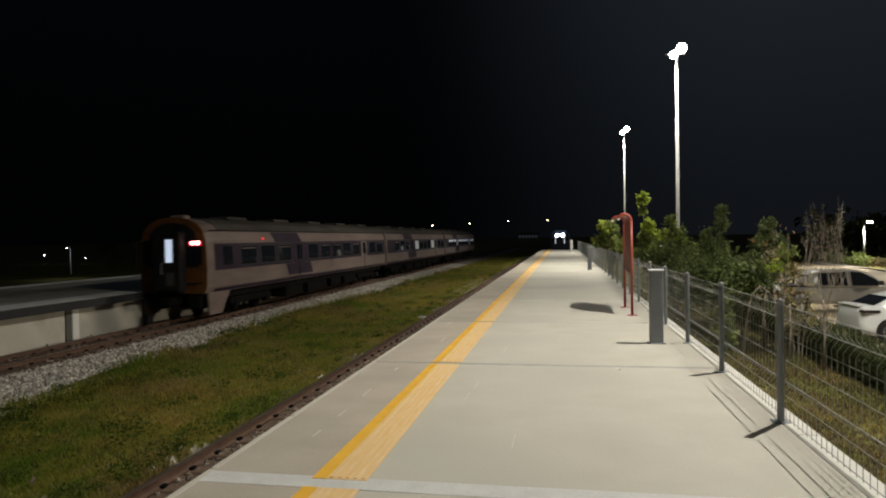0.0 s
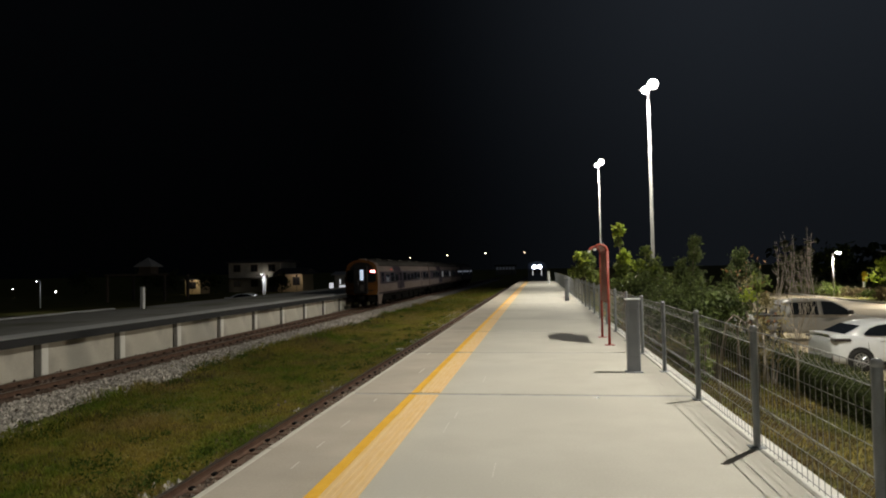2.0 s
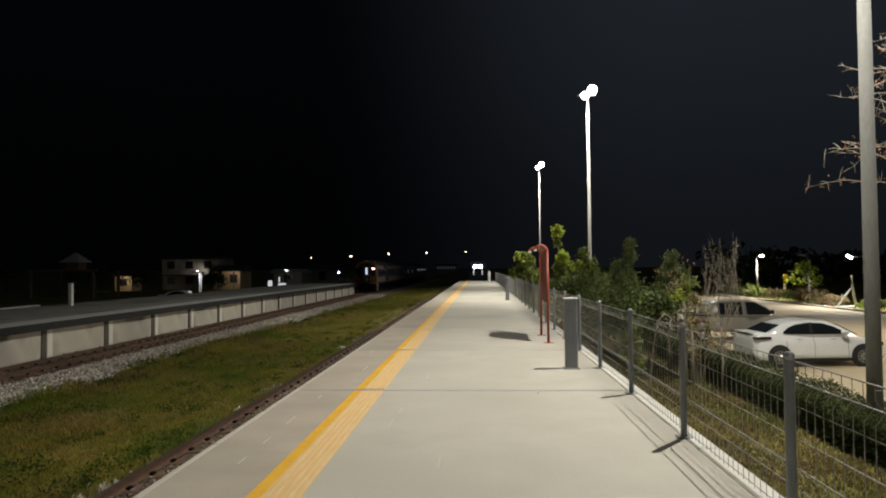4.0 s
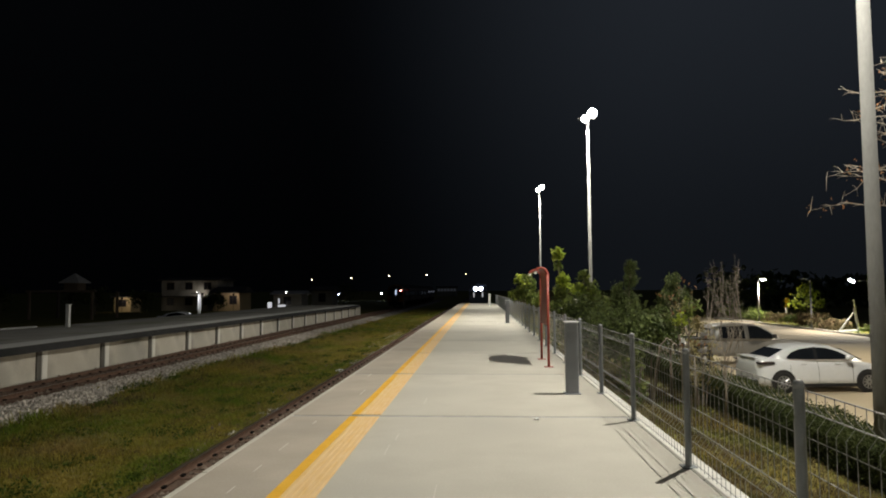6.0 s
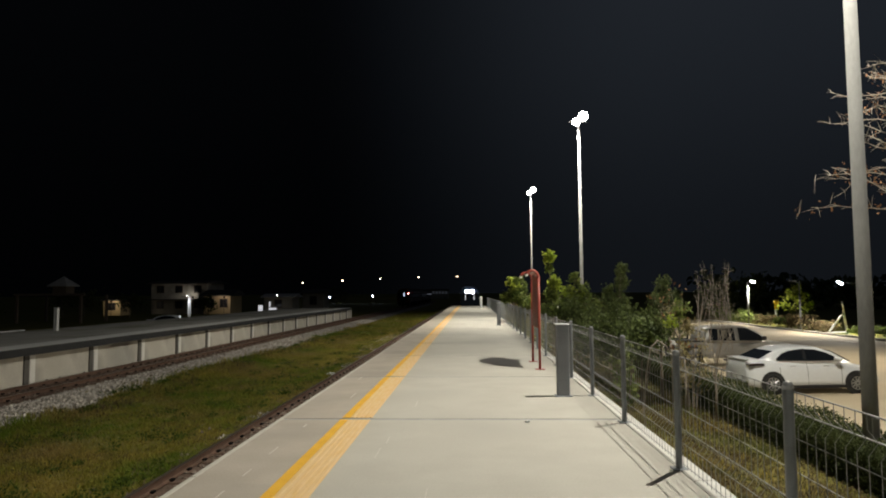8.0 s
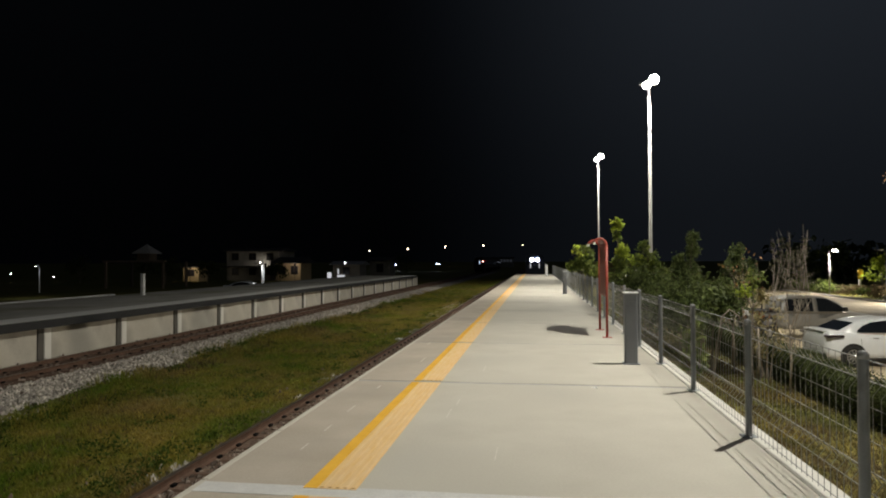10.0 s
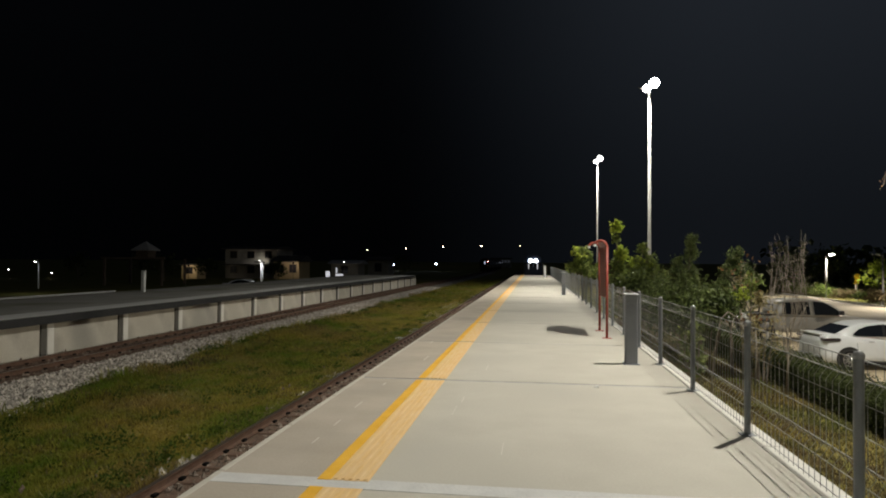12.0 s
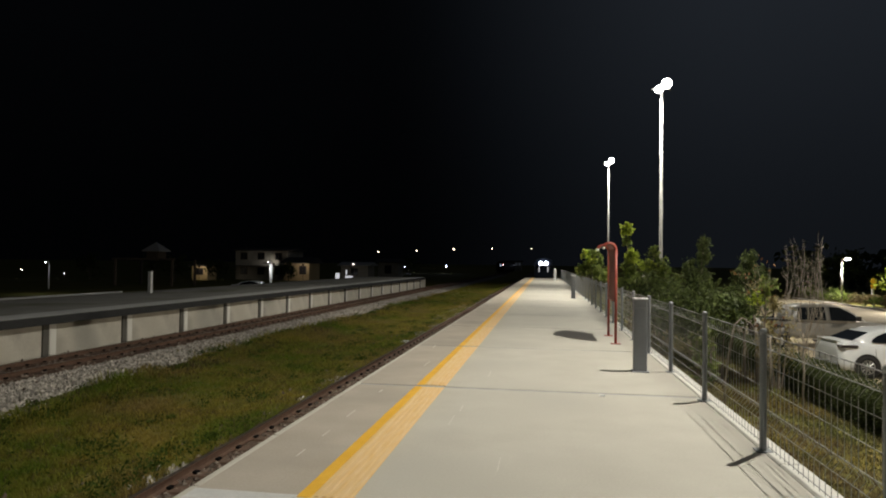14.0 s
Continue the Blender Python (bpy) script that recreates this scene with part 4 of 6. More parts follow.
def build_planting():
    gz = -1.34
    arched_branch()
    lobed_tree(3.4, 37.0, -1.3, ((-0.1, 3.4, 0.6, 0.55, 900, None), (-0.5, 2.8, 0.6, 0.5, 700, None), (0.3, 2.6, 0.7, 0.55, 800, None), (-0.3, 3.5, 0.45, 0.4, 260, LEAF_LIGHT)),
               LEAF, "leafy young tree with broad green leaves", 11, 0.17, 0.5, slim=0.55)
    lobed_tree(4.3, 29.0, gz, ((-0.15, 4.6, 0.27, 0.27, 240, LEAF_LIGHT), (-0.15, 4.15, 0.2, 0.25, 90, None), (0.08, 3.5, 0.32, 0.32, 300, LEAF_LIGHT), (-0.05, 3.0, 0.4, 0.3, 350, None), (0.1, 2.5, 0.55, 0.4, 600, None)),
               LEAF, "tall slender young tree with bright top leaves", 12, 0.17, 0.3, slim=0.6)
    lobed_tree(4.75, 25.5, gz, ((0.0, 3.5, 0.2, 0.3, 200, None), (0.1, 3.0, 0.55, 0.36, 900, None), (0.4, 2.5, 0.5, 0.4, 800, None), (-0.4, 2.4, 0.55, 0.42, 900, None), (-0.1, 3.0, 0.5, 0.35, 260, LEAF_LIGHT)),
               LEAF, "leafy young tree with broad green leaves", 13, 0.15, 0.5, slim=0.5)
    lobed_tree(5.45, 21.6, gz, ((0.2, 3.72, 0.14, 0.3, 420, None), (0.2, 3.28, 0.2, 0.3, 620, None), (-0.15, 2.95, 0.27, 0.34, 800, None), (0.08, 2.55, 0.36, 0.34, 1000, None), (0.05, 2.1, 0.5, 0.35, 900, None)),
               LEAF_DARK, "dark narrow young tree with drooping feathery leaves", 14, 0.11, 1.1)
    lobed_tree(5.85, 18.0, gz, ((0.08, 3.15, 0.24, 0.24, 480, None), (0.0, 2.8, 0.3, 0.26, 700, None), (-0.12, 2.4, 0.42, 0.32, 900, None), (0.35, 2.75, 0.18, 0.24, 300, None), (0.1, 2.0, 0.5, 0.35, 900, None)),
               LEAF_DARK, "dark young tree with drooping feathery leaves", 15, 0.105, 1.1)
    lobed_tree(5.85, 16.5, gz, ((0.0, 2.6, 0.25, 0.17, 130, None), (-0.15, 2.25, 0.2, 0.2, 90, LEAF_LIGHT), (0.15, 2.2, 0.2, 0.18, 110, STRAW)),
               LEAF, "young tree with drooping light green leaves", 16, 0.12, 0.9, slim=0.45)
    shrub(5.2, 20.6, gz, 0.85, 1.5, 2.75, 5200, LEAF_DARK, "dense dark green shrub under the trees", 21, 0.13, low=0.45)
    shrub(5.15, 17.6, gz, 0.65, 1.4, 2.5, 5200, LEAF_DARK, "dense dark green shrub under the trees", 22, 0.13, low=0.62)
    shrub(4.9, 24.0, gz, 0.95, 1.8, 2.8, 4200, LEAF_DARK, "green shrub under the trees", 23, 0.14, low=0.3)
    shrub(4.5, 28.0, gz, 0.9, 1.8, 2.5, 2600, LEAF_DARK, "green shrub under the trees", 28, 0.15, low=0.3)
    shrub(4.3, 15.7, gz, 0.35, 0.45, 1.75, 260, LEAF, "light green broad-leaved sapling by the fence", 24, 0.17)
    shrub(6.4, 17.3, gz, 0.5, 0.6, 2.1, 420, STRAW, "withered straw-coloured shrub beside the bare tree", 25, 0.13)
    tree(6.15, 17.9, gz, 3.35, 0.6, 150, STRAW, "thin drooping tree with withered pale leaves", 35, 0.15, 0.62, BARK_PALE, limbs=7)
    bare_tree(6.3, 15.4, gz, 3.7, 28, 31, "leafless tree of many thin pale stems", width=0.42)
    bare_tree(6.0, 16.6, gz, 3.2, 7, 33, "thin drooping half-bare sapling", 60, (-0.3, 0), 0.4)
    dead_tree(9.1, 12.6, gz, 7.6, 1.6, 32, "half-dead tree with curled brown leaves beside the mast")
    hedge(6.55, 7.5, 6.0, 13.5, gz, 0.72, 26000, HEDGE_LEAF, "low clipped green hedge", 41)
    hedge(6.55, 7.4, 24.1, 46.0, gz, 0.9, 9000, HEDGE_LEAF, "low dark hedge beside the car park", 43)
    hedge(6.55, 7.4, 13.6, 24.0, gz, 0.8, 20000, HEDGE_LEAF, "low clipped dark hedge", 42)


# ---------------------------------------------------------------- car park
def wheel(parent, x, y, r, side):
    w = part("wheel", Mesh().lathe([(r * 0.62, -0.1), (r * 0.95, -0.1), (r, -0.06), (r, 0.06), (r * 0.95, 0.1), (r * 0.62, 0.1), (r * 0.62, -0.1)], (x, y, r), "y", 22), RUBBER, parent, "black rubber tyre", True)
    s = side
    part("rim", Mesh().lathe([(r * 0.64, 0.085 * -s), (r * 0.6, 0.1 * -s), (r * 0.54, 0.07 * -s), (0.001, 0.05 * -s)], (x, y, r), "y", 22), BLACK_TRIM, w)
    sp = Mesh()
    for k in range(10):
        a = 2 * math.pi * k / 10
        sp.tube([(x + 0.03 * math.cos(a), y + 0.1 * s, r + 0.03 * math.sin(a)), (x + r * 0.6 * math.cos(a), y + 0.105 * s, r + r * 0.6 * math.sin(a))], [0.028, 0.016], 5)
    sp.lathe([(r * 0.63, 0.098 * -s), (r * 0.63, 0.112 * -s), (r * 0.575, 0.112 * -s), (r * 0.575, 0.098 * -s)], (x, y, r), "y", 22)
    part("spokes", sp, ALLOY, w, "silver alloy spokes")


def shell(sections, bow=3.0):
    """A car body: sections of (x, z_low, z_high, half width at the sill, half width at the top)."""
    m = Mesh()
    side = [(1.0, 0.0), (1.0, 0.28), (1.0, 0.55), (0.99, 0.74), (0.972, 0.87), (0.93, 0.955), (0.8, 0.99), (0.4, 1.0)]
    n = 2 * len(side)
    for x, z0, z1, w0, w1 in sections:
        for sign, points in ((-1, side), (1, side[::-1])):
            m.v += [(x, sign * u * (w0 + (w1 - w0) * h ** bow), z0 + (z1 - z0) * h) for u, h in points]
    c = len(sections)
    m.f = [(i * n + k, i * n + k + 1, (i + 1) * n + k + 1, (i + 1) * n + k) for i in range(c - 1) for k in range(n - 1)]
    m.f += [((i + 1) * n, (i + 1) * n + n - 1, i * n + n - 1, i * n) for i in range(c - 1)]
    m.f += [tuple(range(n))[::-1], tuple((c - 1) * n + k for k in range(n))]
    return m


def arch_fill(x, y, r, s):
    """Dark wheel arch disc, proud of the body side."""
    return Mesh().lathe([(0.001, 0.0), (r * 1.16, 0.0), (r * 1.16, 0.03 * -s), (0.001, 0.03 * -s)], (x, y, r * 1.03), "y", 24)


def sedan(at):
    c = thing("sedan", at, "white four-door saloon car parked in the car park", "car", "parked cars")
    body = [(-2.0, 0.42, 0.8, 0.6, 0.56), (-1.96, 0.3, 1.0, 0.74, 0.64), (-1.83, 0.22, 1.05, 0.83, 0.7), (-1.5, 0.2, 1.035, 0.86, 0.77), (-0.8, 0.2, 0.98, 0.865, 0.8),
            (0.2, 0.2, 0.95, 0.865, 0.8), (0.9, 0.2, 0.93, 0.86, 0.79), (1.35, 0.2, 0.88, 0.85, 0.74), (1.85, 0.22, 0.78, 0.8, 0.66), (2.12, 0.28, 0.66, 0.66, 0.5), (2.2, 0.36, 0.56, 0.5, 0.4)]
    part("body", shell(body), CAR_WHITE, c, smooth=True)
    cabin = [(-1.62, 0.9, 1.0, 0.7, 0.6), (-1.15, 0.9, 1.245, 0.76, 0.57), (-0.75, 0.9, 1.36, 0.77, 0.57), (-0.2, 0.9, 1.4, 0.775, 0.58), (0.3, 0.9, 1.375, 0.775, 0.58), (0.75, 0.88, 1.23, 0.76, 0.57), (1.32, 0.82, 0.9, 0.7, 0.6)]
    part("cabin", shell(cabin, 1.0), CAR_WHITE, c, smooth=True)

    def slab(pts, s, lift, name, mat, parent, th=0.012):
        m = Mesh()
        n = len(pts)
        a = [(x, s * (y + lift), z) for x, y, z in pts]
        b = [(x, s * (y + lift - th), z) for x, y, z in pts]
        m.add(a + b, [tuple(range(n)) if s < 0 else tuple(range(n))[::-1], tuple(n + k for k in range(n))[::-1] if s < 0 else tuple(n + k for k in range(n))]
              + [(k, (k + 1) % n, n + (k + 1) % n, n + k) for k in range(n)])
        return part(name, m, mat, parent)

    def wy(z):
        return 0.762 - 0.19 * max(0, (z - 0.98)) / 0.42
    for s in (-1, 1):
        outline = [(-1.13, 1.03), (-1.08, 1.08), (-0.92, 1.19), (-0.68, 1.275), (-0.3, 1.325), (0.15, 1.31), (0.5, 1.21), (0.86, 1.02), (0.78, 0.985), (0.2, 0.98), (-0.7, 0.99), (-1.05, 1.0)]
        g = slab([(x, wy(z), z) for x, z in outline], s, 0.012, "side_window", PANE, c)
        slab([(x, wy(z), z) for x, z in ((-0.28, 0.98), (-0.24, 1.335), (-0.16, 1.335), (-0.18, 0.98))], s, 0.018, "window_pillar", BLACK_TRIM, g)
        for x0 in (-0.72, 0.32):
            part("door_handle", Mesh().box(x0, x0 + 0.17, s * 0.815 - 0.018, s * 0.815 + 0.018, 0.825, 0.85, 0.008), ALLOY, c, "chrome door handle")
        for x0 in (-1.05, -0.2, 0.85):
            part("door_gap", Mesh().tube([(x0, s * 0.864, 0.3), (x0, s * 0.855, 0.6), (x0, s * 0.838, 0.75), (x0, s * 0.797, 0.86), (x0, s * 0.76, 0.93)], 0.006, 4), BLACK_TRIM, c)
        part("sill", Mesh().box(-1.0, 1.0, s * 0.855 - 0.03, s * 0.855 + 0.03, 0.17, 0.27, 0.01), BLACK_TRIM, c)
        mir = part("mirror", Mesh().box(0.6, 0.8, s * 0.94 - 0.09, s * 0.94 + 0.09, 0.98, 1.1, 0.035), CAR_WHITE, c)
        part("mirror_stalk", Mesh().tube([(0.76, s * 0.8, 0.97), (0.76, s * 0.9, 1.01)], 0.02, 6), BLACK_TRIM, mir)
        part("tail_light", Mesh().box(-2.0, -1.52, s * 0.72 - 0.14, s * 0.72 + 0.14, 0.85, 0.925, 0.03), TAIL_LENS, c, "dark red tail light")
        part("headlight", Mesh().box(1.72, 2.05, s * 0.62 - 0.13, s * 0.62 + 0.13, 0.6, 0.72, 0.03), PANE, c)
        for x in (-1.3, 1.3):
            part("wheel_arch", arch_fill(x, s * 0.858, 0.315, s), BLACK_TRIM, c)
            wheel(c, x, s * 0.79, 0.315, s)
    rear = Mesh().add([(-1.6, -0.56, 1.04), (-1.6, 0.56, 1.04), (-1.12, 0.5, 1.27), (-1.12, -0.5, 1.27), (-1.58, -0.56, 1.02), (-1.58, 0.56, 1.02), (-1.1, 0.5, 1.25), (-1.1, -0.5, 1.25)],
                      [(0, 3, 2, 1), (4, 5, 6, 7), (0, 1, 5, 4), (1, 2, 6, 5), (2, 3, 7, 6), (3, 0, 4, 7)])
    part("rear_window", rear, PANE, c)
    front = Mesh().add([(1.3, -0.58, 0.95), (1.3, 0.58, 0.95), (0.72, 0.5, 1.265), (0.72, -0.5, 1.265), (1.28, -0.58, 0.93), (1.28, 0.58, 0.93), (0.7, 0.5, 1.245), (0.7, -0.5, 1.245)],
                       [(0, 1, 2, 3), (4, 7, 6, 5), (0, 4, 5, 1), (1, 5, 6, 2), (2, 6, 7, 3), (3, 7, 4, 0)])
    part("windscreen", front, PANE, c)
    part("bumper_lip", Mesh().box(-2.04, -1.9, -0.68, 0.68, 0.24, 0.4, 0.05), BLACK_TRIM, c)
    part("boot_lip", Mesh().box(-2.0, -1.86, -0.58, 0.58, 1.0, 1.035, 0.012), CAR_WHITE, c)
    return c


def pickup(at):
    c = thing("pickup_truck", at, "silver double-cab pickup truck parked in the car park", "truck", "parked cars")
    body = [(-3.05, 0.45, 0.98, 0.84, 0.8), (-2.95, 0.4, 1.06, 0.88, 0.85), (-1.35, 0.38, 1.06, 0.9, 0.86), (0.9, 0.38, 1.06, 0.9, 0.84), (1.3, 0.38, 1.08, 0.9, 0.8), (2.1, 0.42, 1.0, 0.88, 0.72), (2.5, 0.45, 0.9, 0.76, 0.6), (2.58, 0.5, 0.8, 0.65, 0.5)]
    part("body", shell(body), CAR_SILVER, c, smooth=True)
    cab = [(-1.42, 1.0, 1.1, 0.8, 0.68), (-1.28, 1.0, 1.66, 0.82, 0.64), (-0.5, 1.0, 1.75, 0.83, 0.64), (0.4, 1.0, 1.73, 0.83, 0.64), (0.95, 1.0, 1.5, 0.82, 0.62), (1.6, 0.95, 1.06, 0.75, 0.6)]
    part("cab", shell(cab, 1.0), CAR_SILVER, c, smooth=True)
    for s in (-1, 1):
        for outline in ([(-1.2, 1.12), (-1.12, 1.6), (-0.08, 1.65), (-0.06, 1.1)], [(0.12, 1.1), (0.1, 1.65), (0.5, 1.62), (0.95, 1.38), (1.3, 1.1)]):
            def y(z):
                return s * (0.83 - 0.15 * (z - 1.08) / 0.6)
            n = len(outline)
            m = Mesh().add([(x, y(z), z) for x, z in outline] + [(x, y(z) - s * 0.03, z) for x, z in outline],
                           [tuple(range(n)), tuple(n + k for k in range(n))[::-1]] + [(k, (k + 1) % n, n + (k + 1) % n, n + k) for k in range(n)])
            part("side_window", m, PANE, c)
        part("tail_light", Mesh().box(-3.07, -2.95, s * 0.8 - 0.07, s * 0.8 + 0.07, 0.7, 1.0, 0.02), TAIL_LENS, c, "dark red tail light")
        part("mirror", Mesh().box(1.0, 1.16, s * 1.0 - 0.1, s * 1.0 + 0.1, 1.12, 1.3, 0.03), BLACK_TRIM, c)
        part("door_handle", Mesh().box(-0.95, -0.77, s * 0.865 - 0.015, s * 0.865 + 0.015, 0.98, 1.01, 0.006), ALLOY, c)
        for x in (-1.95, 1.55):
            part("wheel_arch", arch_fill(x, s * 0.89, 0.37, s), BLACK_TRIM, c)
            wheel(c, x, s * 0.82, 0.37, s)
    part("bed_rail", Mesh().box(-2.95, -1.45, -0.86, -0.78, 1.06, 1.12, 0.02), BLACK_TRIM, c)
    part("bed_rail", Mesh().box(-2.95, -1.45, 0.78, 0.86, 1.06, 1.12, 0.02), BLACK_TRIM, c)
    part("roll_bar", Mesh().tube([(-1.52, -0.7, 1.06), (-1.52, -0.66, 1.5), (-1.52, 0.66, 1.5), (-1.52, 0.7, 1.06)], 0.035, 8), BLACK_TRIM, c)
    part("bed_cover", Mesh().box(-2.94, -1.44, -0.77, 0.77, 1.055, 1.085, 0.012), BLACK_TRIM, c, "black cover over the load bed")
    part("rear_bumper", Mesh().box(-3.19, -3.05, -0.8, 0.8, 0.45, 0.62, 0.03), ALLOY, c, "chrome rear bumper")
    return c


def scooter(at, label, paint, shield):
    """A small motor scooter; its own x runs forwards."""
    c = thing("motor_scooter", at, label, "scooter", "parked scooters")
    for x in (-0.6, 0.62):
        w = part("wheel", Mesh().lathe([(0.16, -0.04), (0.235, -0.045), (0.25, 0), (0.235, 0.045), (0.16, 0.04), (0.16, -0.04)], (x, 0, 0.25), "y", 18), RUBBER, c, "black rubber tyre", True)
        part("rim", Mesh().lathe([(0.165, -0.03), (0.02, -0.05), (0.02, 0.05), (0.165, 0.03)], (x, 0, 0.25), "y", 14), ALLOY, w)
    rear = [(-0.85, 0.62, 0.74, 0.06, 0.05), (-0.72, 0.5, 0.78, 0.13, 0.1), (-0.4, 0.36, 0.76, 0.17, 0.13), (-0.05, 0.3, 0.68, 0.17, 0.13), (0.08, 0.28, 0.4, 0.16, 0.14)]
    part("rear_body", shell(rear), paint, c, smooth=True)
    part("footboard", Mesh().box(0.0, 0.42, -0.16, 0.16, 0.26, 0.32, 0.02), BLACK_TRIM, c)
    front = [(0.32, 0.3, 0.5, 0.15, 0.13), (0.4, 0.3, 0.95, 0.19, 0.15), (0.5, 0.34, 1.0, 0.19, 0.14), (0.58, 0.5, 0.96, 0.12, 0.08)]
    part("leg_shield", shell(front), shield, c, smooth=True)
    part("seat", Mesh().box(-0.75, -0.05, -0.14, 0.14, 0.74, 0.84, 0.045), BLACK_TRIM, c, "black padded seat")
    part("fork", Mesh().tube([(0.5, 0, 0.7), (0.62, 0, 0.25)], 0.035, 8), ALLOY, c)
    part("front_mudguard", Mesh().lathe([(0.27, -0.06), (0.285, 0), (0.27, 0.06)], (0.62, 0, 0.27), "y", 16), shield, c)
    bar = part("handlebar", Mesh().tube([(0.32, -0.34, 1.0), (0.42, -0.2, 1.02), (0.44, 0, 1.0), (0.42, 0.2, 1.02), (0.32, 0.34, 1.0)], 0.016, 8), BLACK_TRIM, c)
    part("headlight_cowl", shell([(0.34, 0.94, 1.04, 0.12, 0.08), (0.44, 0.92, 1.12, 0.17, 0.1), (0.54, 0.95, 1.06, 0.12, 0.07)]), CAR_WHITE, c, "glossy white headlight cowl", True)
    for s in (-1, 1):
        part("mirror", Mesh().tube([(0.4, s * 0.24, 1.02), (0.37, s * 0.3, 1.18)], 0.006, 6).box(0.34, 0.37, s * 0.32 - 0.06, s * 0.32 + 0.06, 1.16, 1.24, 0.012), BLACK_TRIM, bar)
    part("tail_light", Mesh().box(-0.88, -0.83, -0.07, 0.07, 0.64, 0.71, 0.015), TAIL_LENS, c)
    part("side_stand", Mesh().tube([(-0.1, 0.12, 0.3), (-0.02, 0.26, 0.0)], 0.012, 6), UNDERFRAME, c)
    return c


def lot_lamp(x, y, top, face, label, arm, tilt=0):
    p = thing("car_park_lamp", (x, y, LOT_Z), label, "lamp post", "car park lamps")
    h = top - LOT_Z
    part("pole", Mesh().tube([(0, 0, 0), (0, 0, h)], [0.08, 0.055], 12), GALV, p, smooth=True)
    part("base_plate", Mesh().box(-0.18, 0.18, -0.18, 0.18, 0, 0.025, 0.008), GALV, p)
    part("arm", Mesh().tube([(0, 0, h - 0.05), (arm, -0.1, h + 0.02)], 0.03, 8), GALV, p)
    hd = part("lamp_head", Mesh().box(-0.24, 0.24, -0.16, 0.1, 0.0, 0.09, 0.03), BOX_GREY, p)
    hd.matrix_local = pose(arm, -0.1, h + 0.02, 0, tilt, 0)
    if face:
        part("lamp_face", Mesh().box(-0.2, 0.2, -0.185, -0.162, -0.07, 0.07), face, hd, "glowing white lamp face")
    return p


